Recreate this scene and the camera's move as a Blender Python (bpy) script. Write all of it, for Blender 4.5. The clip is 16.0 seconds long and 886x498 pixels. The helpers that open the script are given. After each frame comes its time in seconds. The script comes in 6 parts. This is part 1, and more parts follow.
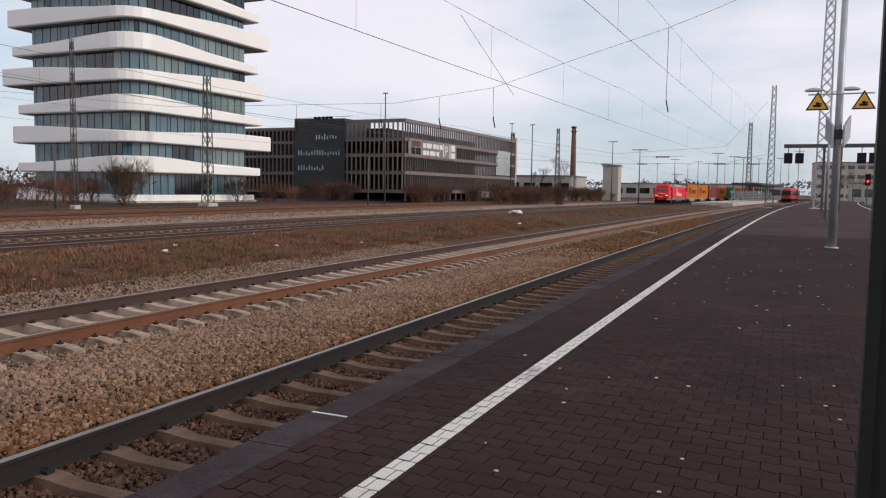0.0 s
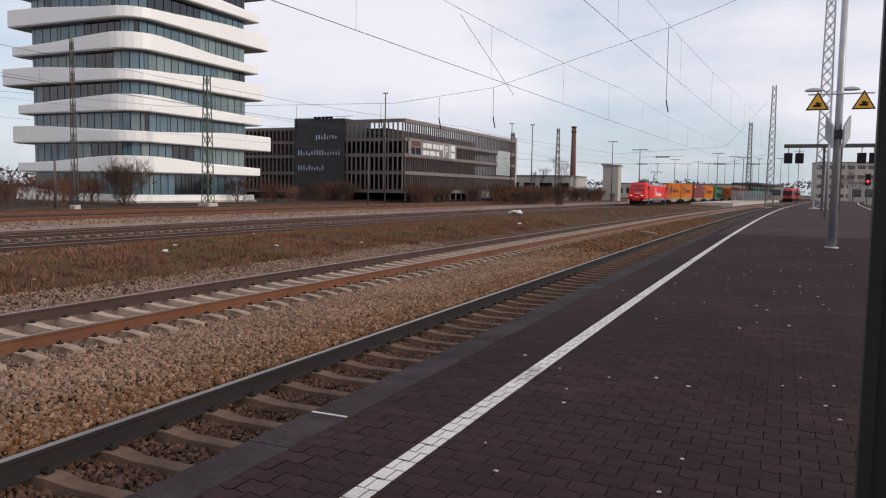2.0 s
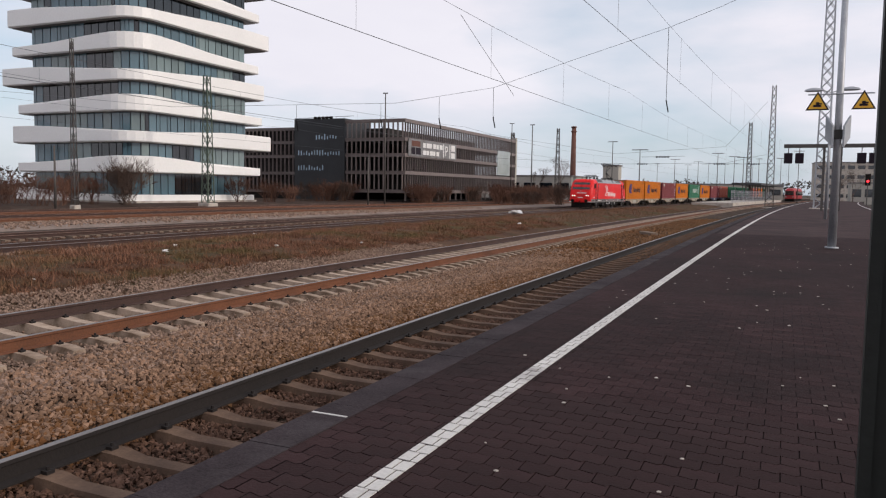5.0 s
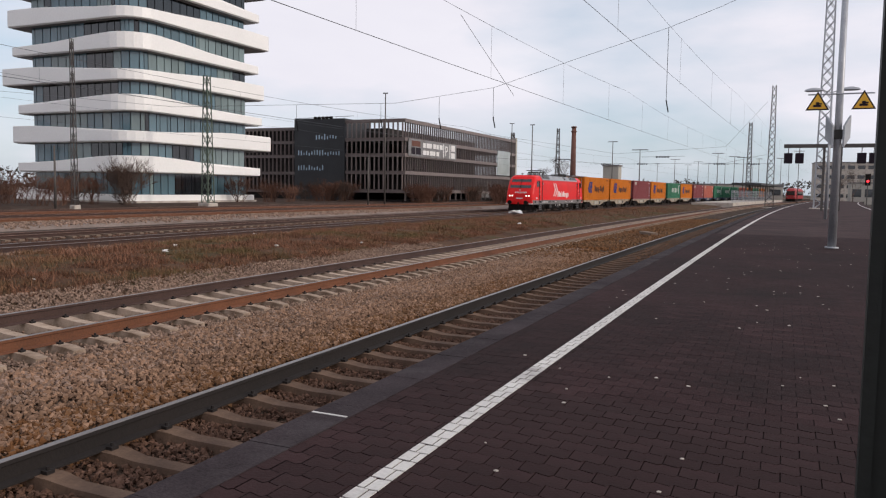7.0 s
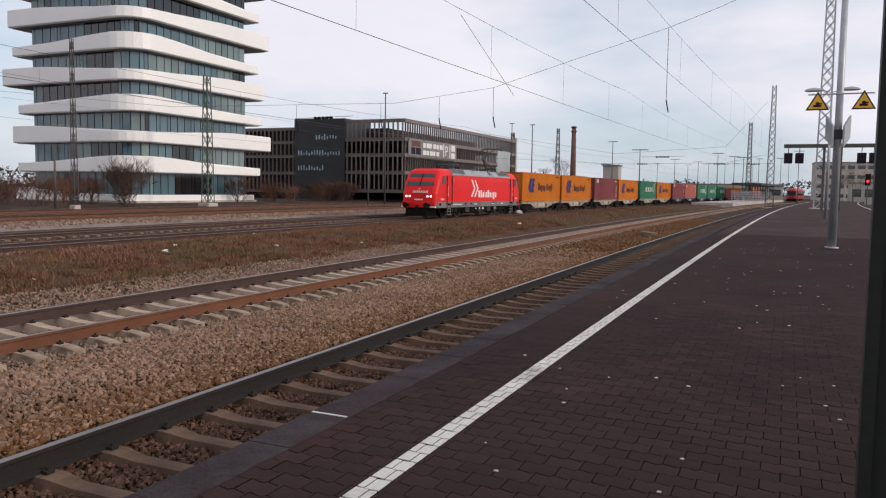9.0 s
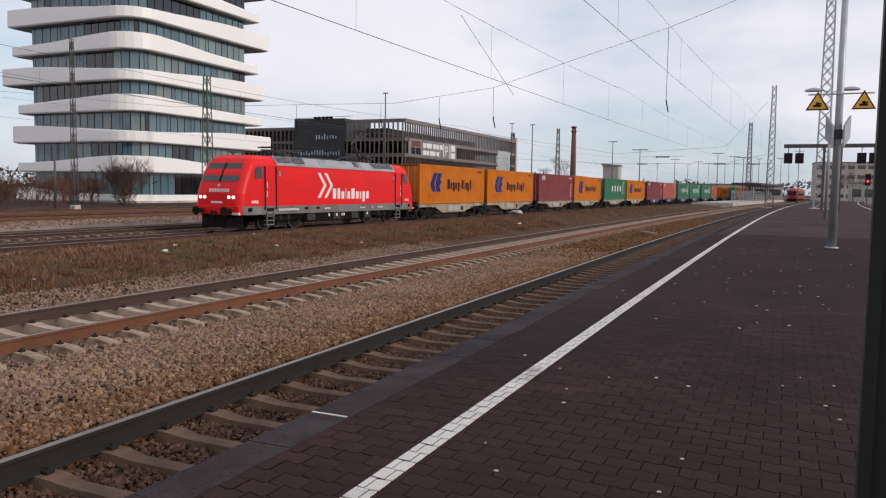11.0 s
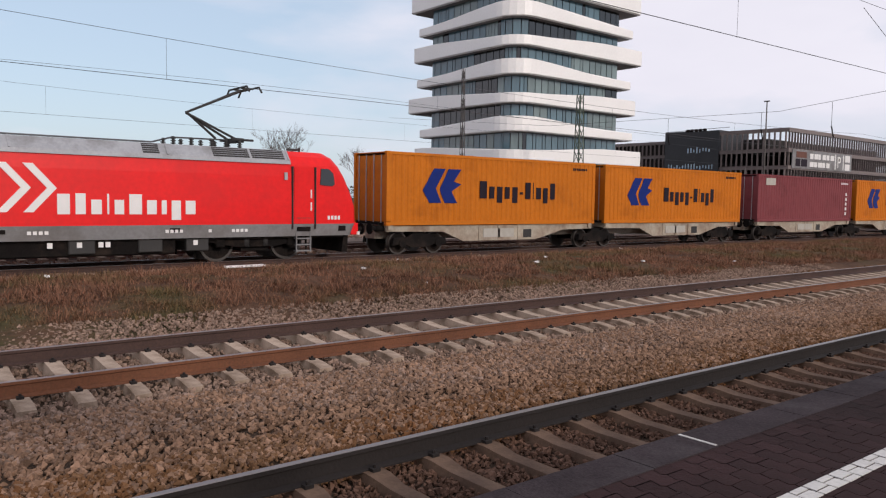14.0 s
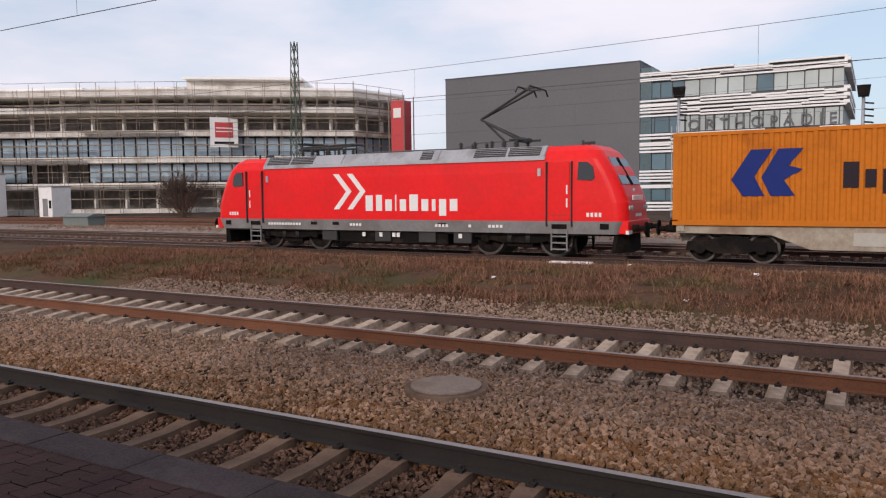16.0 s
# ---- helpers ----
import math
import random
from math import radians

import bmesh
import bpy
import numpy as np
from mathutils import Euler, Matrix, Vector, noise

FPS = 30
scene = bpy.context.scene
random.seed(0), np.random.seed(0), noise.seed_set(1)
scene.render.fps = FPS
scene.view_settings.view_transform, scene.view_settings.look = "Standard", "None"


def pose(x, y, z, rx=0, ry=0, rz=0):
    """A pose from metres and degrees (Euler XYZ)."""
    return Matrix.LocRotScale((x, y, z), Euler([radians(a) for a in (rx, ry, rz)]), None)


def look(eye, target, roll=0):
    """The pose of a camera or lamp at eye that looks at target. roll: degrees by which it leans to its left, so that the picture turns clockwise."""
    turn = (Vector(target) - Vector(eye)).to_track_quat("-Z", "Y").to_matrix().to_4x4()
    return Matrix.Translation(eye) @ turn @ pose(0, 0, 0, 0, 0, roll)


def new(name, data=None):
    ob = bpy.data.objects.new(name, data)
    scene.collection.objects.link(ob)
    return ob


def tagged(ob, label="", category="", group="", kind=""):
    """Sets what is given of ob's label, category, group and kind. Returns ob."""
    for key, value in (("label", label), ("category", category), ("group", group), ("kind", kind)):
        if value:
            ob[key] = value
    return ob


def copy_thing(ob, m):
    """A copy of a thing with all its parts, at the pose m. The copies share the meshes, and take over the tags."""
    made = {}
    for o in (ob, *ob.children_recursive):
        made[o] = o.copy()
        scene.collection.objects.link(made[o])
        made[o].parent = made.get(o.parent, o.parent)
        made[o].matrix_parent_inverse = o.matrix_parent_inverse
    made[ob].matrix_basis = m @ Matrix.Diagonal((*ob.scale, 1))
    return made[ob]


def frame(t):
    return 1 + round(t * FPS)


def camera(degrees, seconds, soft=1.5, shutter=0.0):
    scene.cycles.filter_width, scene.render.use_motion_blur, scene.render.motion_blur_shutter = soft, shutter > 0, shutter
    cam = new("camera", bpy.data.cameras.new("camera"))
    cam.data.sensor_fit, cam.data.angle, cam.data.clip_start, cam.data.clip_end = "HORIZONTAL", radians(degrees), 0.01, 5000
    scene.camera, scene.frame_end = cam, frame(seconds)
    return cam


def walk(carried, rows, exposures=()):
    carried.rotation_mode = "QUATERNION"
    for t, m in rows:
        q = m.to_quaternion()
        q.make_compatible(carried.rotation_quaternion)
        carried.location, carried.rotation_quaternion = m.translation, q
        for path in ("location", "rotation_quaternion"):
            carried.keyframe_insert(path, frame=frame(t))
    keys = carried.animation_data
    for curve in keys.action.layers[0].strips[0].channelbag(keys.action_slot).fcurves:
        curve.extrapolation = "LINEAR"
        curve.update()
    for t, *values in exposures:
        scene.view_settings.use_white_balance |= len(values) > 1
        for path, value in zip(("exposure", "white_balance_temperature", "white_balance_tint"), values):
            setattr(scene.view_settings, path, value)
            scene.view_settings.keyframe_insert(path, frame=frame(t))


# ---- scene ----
# ---------------- camera ----------------
cam = camera(60.6, 16.0, soft=1.2, shutter=0.0)
PATH = [
    (0.0, pose(0, 0, 2.20, 85.49, -0.84, 24.09)),
    (13.2, pose(0, 0, 2.20, 85.49, -0.84, 24.09)),
    (13.4, pose(0, 0, 2.20, 85.52, -0.84, 24.09)),
    (13.5, pose(0, 0, 2.20, 85.89, -0.95, 24.36)),
    (13.6, pose(0, 0, 2.20, 85.94, -1.10, 26.44)),
    (13.7, pose(0, 0, 2.20, 86.33, -1.40, 32.07)),
    (13.8, pose(0, -0.02, 2.20, 86.14, -1.25, 38.25)),
    (13.9, pose(-0.02, -0.03, 2.20, 86.26, -1.21, 44.74)),
    (14.0, pose(-0.03, -0.03, 2.20, 86.18, -0.96, 51.27)),
    (14.1, pose(-0.04, -0.03, 2.20, 85.93, -0.86, 57.10)),
    (14.2, pose(-0.06, -0.02, 2.20, 85.96, -0.73, 64.34)),
    (14.3, pose(-0.06, 0, 2.20, 85.66, -0.22, 72.87)),
    (14.4, pose(-0.05, 0, 2.20, 85.46, 0.26, 79.89)),
    (14.5, pose(-0.03, 0, 2.20, 85.56, 0.23, 84.58)),
    (14.8, pose(0.05, 0, 2.20, 85.64, 0.11, 94.60)),
    (15.0, pose(0.05, 0, 2.20, 85.72, 0.14, 98.25)),
    (15.3, pose(0.05, 0, 2.20, 85.93, 0.28, 102.64)),
    (15.5, pose(0.08, 0.01, 2.20, 85.92, 0.56, 107.64)),
    (16.0, pose(0.14, 0.04, 2.20, 85.80, 0.65, 119.72)),
]
walk(cam, PATH, exposures=[(0.0, 0.04, 6400, 12), (13.4, 0.04, 6400, 12), (14.4, 0.0, 6300, 15), (15.2, 0.04, 6350, 15), (16.0, 0.08, 6400, 15)])

# ---------------- sky and sun ----------------
SUN_EL, SUN_AZ = radians(21), radians(90)
world = bpy.data.worlds.new("world")
scene.world = world
world.use_nodes = True
wn, wl = world.node_tree.nodes, world.node_tree.links
wn.clear()
w_out = wn.new("ShaderNodeOutputWorld")
w_bg = wn.new("ShaderNodeBackground")
w_sky = wn.new("ShaderNodeTexSky")
w_sky.sky_type, w_sky.sun_disc = "NISHITA", False
w_sky.sun_elevation, w_sky.sun_rotation = SUN_EL, SUN_AZ
w_sky.air_density, w_sky.dust_density = 1.0, 1.5
w_co = wn.new("ShaderNodeTexCoord")
w_map = wn.new("ShaderNodeMapping")
w_map.inputs["Scale"].default_value = (1.0, 1.0, 3.2)
w_map.inputs["Location"].default_value = (0.35, 0.1, 0.0)
w_n1 = wn.new("ShaderNodeTexNoise")
w_n1.inputs["Scale"].default_value, w_n1.inputs["Detail"].default_value = 1.7, 7
w_n1.inputs["Roughness"].default_value = 0.5
w_rmp = wn.new("ShaderNodeValToRGB")
w_rmp.color_ramp.elements[0].position, w_rmp.color_ramp.elements[1].position = 0.34, 0.52
w_n2 = wn.new("ShaderNodeTexNoise")
w_n2.inputs["Scale"].default_value, w_n2.inputs["Detail"].default_value = 3.1, 5
w_cl = wn.new("ShaderNodeValToRGB")
w_cl.color_ramp.elements[0].color, w_cl.color_ramp.elements[1].color = (7.3, 7.2, 7.9, 1), (9.3, 9.1, 9.5, 1)
w_mix = wn.new("ShaderNodeMix")
w_mix.data_type = "RGBA"
w_hz = wn.new("ShaderNodeMix")
w_hz.data_type = "RGBA"
w_hz.inputs[0].default_value = 0.55
w_hz.inputs[7].default_value = (6.9, 8.3, 9.6, 1)
wl.new(w_co.outputs["Generated"], w_map.inputs[0])
wl.new(w_map.outputs[0], w_n1.inputs[0])
wl.new(w_map.outputs[0], w_n2.inputs[0])
w_dot = wn.new("ShaderNodeVectorMath")
w_dot.operation, w_dot.inputs[1].default_value = "DOT_PRODUCT", (0.10, -0.06, 0.0)
w_sum = wn.new("ShaderNodeMath")
w_sum.operation = "ADD"
wl.new(w_co.outputs["Generated"], w_dot.inputs[0])
wl.new(w_dot.outputs["Value"], w_sum.inputs[0])
wl.new(w_n1.outputs[0], w_sum.inputs[1])
wl.new(w_sum.outputs[0], w_rmp.inputs[0])
wl.new(w_n2.outputs[0], w_cl.inputs[0])
wl.new(w_sky.outputs[0], w_hz.inputs[6])
wl.new(w_rmp.outputs[0], w_mix.inputs[0])
wl.new(w_hz.outputs[2], w_mix.inputs[6])
wl.new(w_cl.outputs[0], w_mix.inputs[7])
wl.new(w_mix.outputs[2], w_bg.inputs[0])
w_bg.inputs[1].default_value = 0.1
wl.new(w_bg.outputs[0], w_out.inputs[0])
sun = new("sun", bpy.data.lights.new("sun", "SUN"))
sun.data.energy, sun.data.angle, sun.data.color = 1.9, radians(6), (1.0, 0.9, 0.78)
sun.matrix_world = look((0, 0, 60), (0 - 60 * math.sin(SUN_AZ) / math.tan(SUN_EL), 0 - 60 * math.cos(SUN_AZ) / math.tan(SUN_EL), 0))

# ---------------- materials ----------------
def mat(name, col, rough=0.7, metal=0.0, vary=0.25, scale=3.0, fine=40.0, bump=0.15, dirt=None, dirt_amount=0.35, rand=0.0, island=0.0, dist=0.02):
    m = bpy.data.materials.new(name)
    m.use_nodes = True
    n, l = m.node_tree.nodes, m.node_tree.links
    b = n["Principled BSDF"]
    co = n.new("ShaderNodeTexCoord")
    a, c = n.new("ShaderNodeTexNoise"), n.new("ShaderNodeTexNoise")
    a.inputs["Scale"].default_value, a.inputs["Detail"].default_value = scale, 6
    c.inputs["Scale"].default_value, c.inputs["Detail"].default_value = fine, 4
    l.new(co.outputs["Object"], a.inputs[0])
    l.new(co.outputs["Object"], c.inputs[0])
    add = n.new("ShaderNodeMath")
    add.operation = "ADD"
    l.new(a.outputs[0], add.inputs[0])
    l.new(c.outputs[0], add.inputs[1])
    last = add.outputs[0]
    for kind, amount in (("Random", rand), ("Island", island)):
        if amount:
            src = n.new("ShaderNodeObjectInfo").outputs["Random"] if kind == "Random" else n.new("ShaderNodeNewGeometry").outputs["Random Per Island"]
            ma = n.new("ShaderNodeMath")
            ma.operation, ma.inputs[1].default_value = "MULTIPLY_ADD", amount
            l.new(src, ma.inputs[0])
            l.new(last, ma.inputs[2])
            last = ma.outputs[0]
    mr = n.new("ShaderNodeMapRange")
    mr.inputs[1].default_value, mr.inputs[2].default_value = 0.65, 1.35 + rand + island
    l.new(last, mr.inputs[0])
    mix = n.new("ShaderNodeMix")
    mix.data_type = "RGBA"
    d, u = 1 - vary, 1 + vary
    mix.inputs[6].default_value = (col[0] * d, col[1] * d, col[2] * d, 1)
    mix.inputs[7].default_value = (min(1, col[0] * u), min(1, col[1] * u), min(1, col[2] * u), 1)
    l.new(mr.outputs[0], mix.inputs[0])
    out = mix.outputs[2]
    if dirt:
        e = n.new("ShaderNodeTexNoise")
        e.inputs["Scale"].default_value, e.inputs["Detail"].default_value, e.inputs["Roughness"].default_value = scale * 0.7, 9, 0.68
        l.new(co.outputs["Object"], e.inputs[0])
        r = n.new("ShaderNodeValToRGB")
        r.color_ramp.elements[0].position, r.color_ramp.elements[1].position = 0.62 - dirt_amount * 0.5, 0.80 - dirt_amount * 0.3
        l.new(e.outputs[0], r.inputs[0])
        mx = n.new("ShaderNodeMix")
        mx.data_type = "RGBA"
        mx.inputs[7].default_value = (*dirt, 1)
        l.new(out, mx.inputs[6])
        l.new(r.outputs[0], mx.inputs[0])
        out = mx.outputs[2]
    l.new(out, b.inputs["Base Color"])
    b.inputs["Roughness"].default_value, b.inputs["Metallic"].default_value = rough, metal
    if rough >= 0.9:
        b.inputs["Specular IOR Level"].default_value = 0.1
    if bump:
        bp = n.new("ShaderNodeBump")
        bp.inputs["Strength"].default_value, bp.inputs["Distance"].default_value = bump, dist
        l.new(add.outputs[0], bp.inputs["Height"])
        l.new(bp.outputs[0], b.inputs["Normal"])
    return m


def glow(name, col, strength):
    m = mat(name, col, 0.4, bump=0)
    b = m.node_tree.nodes["Principled BSDF"]
    b.inputs["Emission Color"].default_value, b.inputs["Emission Strength"].default_value = (*col, 1), strength
    return m


M_BALLAST = mat("ballast_bed", (0.06, 0.04, 0.028), 0.95, vary=0.5, scale=0.6, fine=17, bump=1.0, dist=0.05)
M_STONE = mat("ballast_stone", (0.142, 0.080, 0.044), 0.95, vary=0.62, scale=0.5, fine=30, bump=0.3, island=0.9, dirt=(0.16, 0.07, 0.028), dirt_amount=0.36)
M_STONE_GREY = mat("grey_stone", (0.22, 0.15, 0.114), 0.95, vary=0.68, scale=0.5, fine=30, bump=0.3, island=1.0)
M_STONE_MID = mat("brown_grey_stone", (0.218, 0.133, 0.088), 0.95, vary=0.68, scale=0.5, fine=30, bump=0.3, island=1.0)
M_STONE_DARK = mat("dark_stone", (0.112, 0.064, 0.045), 0.95, vary=0.7, scale=0.5, fine=30, bump=0.3, island=0.9)
M_YARD = mat("yard_ballast", (0.060, 0.040, 0.031), 0.95, vary=0.5, scale=0.35, fine=9, bump=0.8, dist=0.06, dirt=(0.09, 0.068, 0.055), dirt_amount=0.22)
M_LIGHT_BALLAST = mat("fresh_ballast", (0.21, 0.165, 0.14), 0.95, vary=0.35, scale=0.8, fine=9, bump=0.8, dist=0.06)
M_SOIL = mat("dry_soil", (0.085, 0.047, 0.029), 0.95, vary=0.5, scale=0.45, fine=6, bump=0.8, dist=0.08, dirt=(0.05, 0.058, 0.022), dirt_amount=0.3)
M_GRASS = mat("dead_grass", (0.18, 0.090, 0.056), 0.95, vary=0.8, scale=0.45, fine=3, bump=0, island=1.2, dirt=(0.105, 0.10, 0.038), dirt_amount=0.27)
M_FAR = mat("far_ground", (0.07, 0.06, 0.045), 0.95, vary=0.4, scale=0.05, fine=0.6, bump=0.3)
M_RUST = mat("rail_rust", (0.052, 0.027, 0.021), 0.85, vary=0.35, scale=1.2, fine=30, bump=0.2)
M_RUST_BRIGHT = mat("rail_fresh_rust", (0.135, 0.050, 0.022), 0.85, vary=0.3, scale=1.2, fine=30, bump=0.2)
M_RUST_HEAD = mat("rusty_rail_head", (0.24, 0.14, 0.10), 0.5, metal=0.3, vary=0.25, scale=1.2, fine=30, bump=0.1)
M_RUST_DARK = mat("rail_dark_rust", (0.0125, 0.0085, 0.0075), 0.88, vary=0.35, scale=1.2, fine=30, bump=0.2)
M_RAILTOP = mat("rail_head_steel", (0.24, 0.215, 0.205), 0.42, metal=0.8, vary=0.15, scale=1.0, fine=60, bump=0.05)
M_SLEEPER = mat("concrete_sleeper", (0.43, 0.33, 0.255), 0.92, vary=0.25, scale=2.0, fine=30, bump=0.3, rand=0.5, dirt=(0.13, 0.085, 0.055), dirt_amount=0.3)
M_SLEEPER_DIRTY = mat("dirty_sleeper", (0.16, 0.104, 0.073), 0.92, vary=0.3, scale=2.0, fine=30, bump=0.3, rand=0.5, dirt=(0.07, 0.045, 0.035), dirt_amount=0.4)
M_SLEEPER_WOOD = mat("timber_sleeper", (0.17, 0.125, 0.095), 0.9, vary=0.35, scale=2.0, fine=30, bump=0.3, rand=0.5)
M_PAVER = mat("platform_paver", (0.035, 0.0190, 0.0190), 0.95, vary=0.55, scale=0.5, fine=45, bump=0.3, rand=0.9, island=0.9, dirt=(0.022, 0.015, 0.0145), dirt_amount=0.42)
M_JOINT = mat("paver_joint", (0.016, 0.0105, 0.0105), 0.98, vary=0.4, scale=2, fine=30)
M_ASPHALT = mat("platform_far_surface", (0.056, 0.035, 0.034), 0.95, vary=0.3, scale=0.4, fine=14, bump=0.3, dirt=(0.024, 0.018, 0.018), dirt_amount=0.3)
M_EDGE = mat("edge_slab", (0.038, 0.029, 0.031), 0.9, vary=0.6, scale=1.4, fine=60, bump=0.3, dirt=(0.075, 0.064, 0.066), dirt_amount=0.2)
M_LINE = mat("white_line_paint", (0.57, 0.545, 0.51), 0.7, vary=0.15, scale=2, fine=40, bump=0.2, dirt=(0.2, 0.17, 0.16), dirt_amount=0.16)
M_CONCRETE = mat("concrete", (0.46, 0.41, 0.36), 0.9, vary=0.2, scale=1.0, fine=20, bump=0.2, dirt=(0.2, 0.17, 0.14), dirt_amount=0.25)
M_WHITE = mat("white_band", (0.83, 0.815, 0.79), 0.45, vary=0.05, scale=0.2, fine=4, bump=0.02)
# dark grey: under the tower bands it carries their shade; also plain block roofs
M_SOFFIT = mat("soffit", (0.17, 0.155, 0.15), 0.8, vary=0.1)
M_FRAME = mat("dark_window_frame", (0.035, 0.037, 0.04), 0.45, vary=0.1)
M_DARK = mat("dark_cladding", (0.026, 0.027, 0.030), 0.5, vary=0.25, scale=0.4, fine=6, bump=0.1)
M_BROWN_FIN = mat("brown_fin", (0.165, 0.132, 0.122), 0.55, vary=0.25, scale=0.4, fine=5, rand=0.4)
M_GREY_WALL = mat("grey_cladding", (0.098, 0.098, 0.106), 0.6, vary=0.08, scale=0.15, fine=3, bump=0.05)
M_STRIPE = mat("white_stripe", (0.74, 0.73, 0.72), 0.5, vary=0.08, scale=0.3, fine=5, bump=0.03)
M_TEAL = mat("teal_glass_wall", (0.07, 0.11, 0.12), 0.25, vary=0.2)
M_STEEL = mat("galvanised_steel", (0.36, 0.37, 0.39), 0.5, metal=0.5, vary=0.2, scale=2, fine=30, bump=0.05)
M_MAST = mat("mast_steel", (0.085, 0.075, 0.068), 0.65, metal=0.2, vary=0.3, scale=1, fine=15)
M_MAST_GREEN = mat("green_mast_steel", (0.09, 0.115, 0.085), 0.65, metal=0.2, vary=0.3, scale=1, fine=15)
M_WIRE = mat("wire", (0.07, 0.07, 0.075), 0.5, metal=0.4, vary=0.1, bump=0)
M_BLACK = mat("black_underframe", (0.010, 0.0085, 0.008), 0.92, vary=0.4, scale=2, fine=25, bump=0.2, dirt=(0.035, 0.025, 0.02), dirt_amount=0.26)
M_RED = mat("loco_red", (0.72, 0.010, 0.010), 0.42, vary=0.1, scale=0.6, fine=6, bump=0.02, dirt=(0.60, 0.014, 0.014), dirt_amount=0.22)
M_RED.node_tree.nodes["Principled BSDF"].inputs["Specular IOR Level"].default_value = 0.25
M_GREYBAND = mat("loco_grey", (0.20, 0.195, 0.195), 0.5, vary=0.15, scale=0.8, fine=12, dirt=(0.11, 0.095, 0.085), dirt_amount=0.3)
M_ROOFGREY = mat("roof_grey", (0.31, 0.315, 0.33), 0.45, vary=0.15, scale=0.8, fine=12, dirt=(0.12, 0.11, 0.10), dirt_amount=0.25)
M_GRILLE = mat("grille_dark", (0.026, 0.024, 0.023), 0.7, vary=0.3, scale=2, fine=40)
M_LOGO_WHITE = mat("logo_white", (0.72, 0.70, 0.68), 0.45, vary=0.06)
M_LOGO_BLUE = mat("logo_blue", (0.009, 0.022, 0.145), 0.5, vary=0.12)
M_LOGO_DARK = mat("logo_dark", (0.018, 0.012, 0.018), 0.5, vary=0.12)
for m in (M_LOGO_BLUE, M_LOGO_DARK):
    m.node_tree.nodes["Principled BSDF"].inputs["Specular IOR Level"].default_value = 0.12
M_TYRE = mat("wheel_steel", (0.085, 0.075, 0.068), 0.45, metal=0.6, vary=0.25)
M_WAGON = mat("wagon_beige", (0.36, 0.31, 0.24), 0.7, vary=0.2, scale=1.2, fine=12, dirt=(0.17, 0.10, 0.065), dirt_amount=0.38)
M_WAGON_BLUE = mat("wagon_blue", (0.04, 0.055, 0.12), 0.7, vary=0.25, scale=1.2, fine=12, dirt=(0.06, 0.045, 0.04), dirt_amount=0.35)
M_YELLOW = mat("yellow_sign", (0.78, 0.42, 0.025), 0.5, vary=0.08)
M_LID = mat("worn_concrete_lid", (0.22, 0.172, 0.14), 0.92, vary=0.25, scale=2, fine=30, bump=0.3, dirt=(0.12, 0.085, 0.06), dirt_amount=0.3)
M_TWIG = mat("twig", (0.085, 0.058, 0.046), 0.9, vary=0.35, scale=0.6, fine=6, bump=0, island=0.8)
M_TWIG_RED = mat("reddish_twig", (0.13, 0.068, 0.048), 0.9, vary=0.35, scale=0.6, fine=6, bump=0, island=0.8)
M_PINE = mat("distant_foliage", (0.06, 0.05, 0.042), 0.9, vary=0.4, scale=0.2, fine=2, bump=0, island=0.8)
M_DARK_RED = mat("shaded_train_red", (0.30, 0.012, 0.014), 0.5, vary=0.15, scale=0.6, fine=6, bump=0.02)
M_BRICK = mat("brick_red", (0.15, 0.075, 0.06), 0.9, vary=0.2, scale=0.6, fine=8)
M_CREAM = mat("cream_render", (0.40, 0.375, 0.33), 0.9, vary=0.12, scale=0.3, fine=5)
M_LITTER = mat("litter_white", (0.72, 0.70, 0.68), 0.7, vary=0.1)
M_REDPLASTIC = mat("red_sheeting", (0.5, 0.05, 0.055), 0.6, vary=0.15)
M_SCAFF = mat("scaffold_tube", (0.26, 0.20, 0.16), 0.6, metal=0.3, vary=0.25)
M_PLANK = mat("scaffold_plank", (0.38, 0.31, 0.23), 0.85, vary=0.25, scale=0.8, fine=8)
# near black: the shade inside the car park, put into the colour
M_INTERIOR_SHADE = mat("interior_shade", (0.03, 0.027, 0.026), 0.9, vary=0.3, scale=0.2, fine=1)
M_SHELL = mat("raw_concrete", (0.74, 0.70, 0.65), 0.9, vary=0.18, scale=0.5, fine=9, bump=0.15, dirt=(0.36, 0.32, 0.28), dirt_amount=0.25)
# raw concrete again, darkened in colour for the shade inside the storeys
M_INNER_SHADE = mat("shaded_concrete_interior", (0.20, 0.18, 0.165), 0.9, vary=0.45, scale=0.3, fine=1.5)
M_SHELTER = mat("shelter_paint", (0.012, 0.0145, 0.012), 0.6, vary=0.25, scale=3, fine=20)
M_GREEN_DOT = mat("grey_green_box", (0.14, 0.16, 0.15), 0.7, vary=0.15)


def glass(name, col, rough=0.06):
    m = mat(name, col, rough, vary=0.35, scale=0.11, fine=0.5, bump=0, rand=0.8)
    m.node_tree.nodes["Principled BSDF"].inputs["Specular IOR Level"].default_value = 0.75
    return m


M_GLASS = glass("window_glass", (0.085, 0.145, 0.175))
M_GLASS_PALE = glass("pale_blind_glass", (0.36, 0.40, 0.39), 0.2)
M_GLASS_TINT = glass("tinted_glass", (0.15, 0.20, 0.20), 0.08)
M_GLASS_DARK = glass("dark_glass", (0.012, 0.015, 0.018))
M_GLASS_BLUE = glass("blue_site_glass", (0.36, 0.48, 0.57))

# ---------------- mesh helpers ----------------
IR = 0.000431


def bend(y):
    """Sideways shift of the curved line at y."""
    return 0.5 * IR * y * y


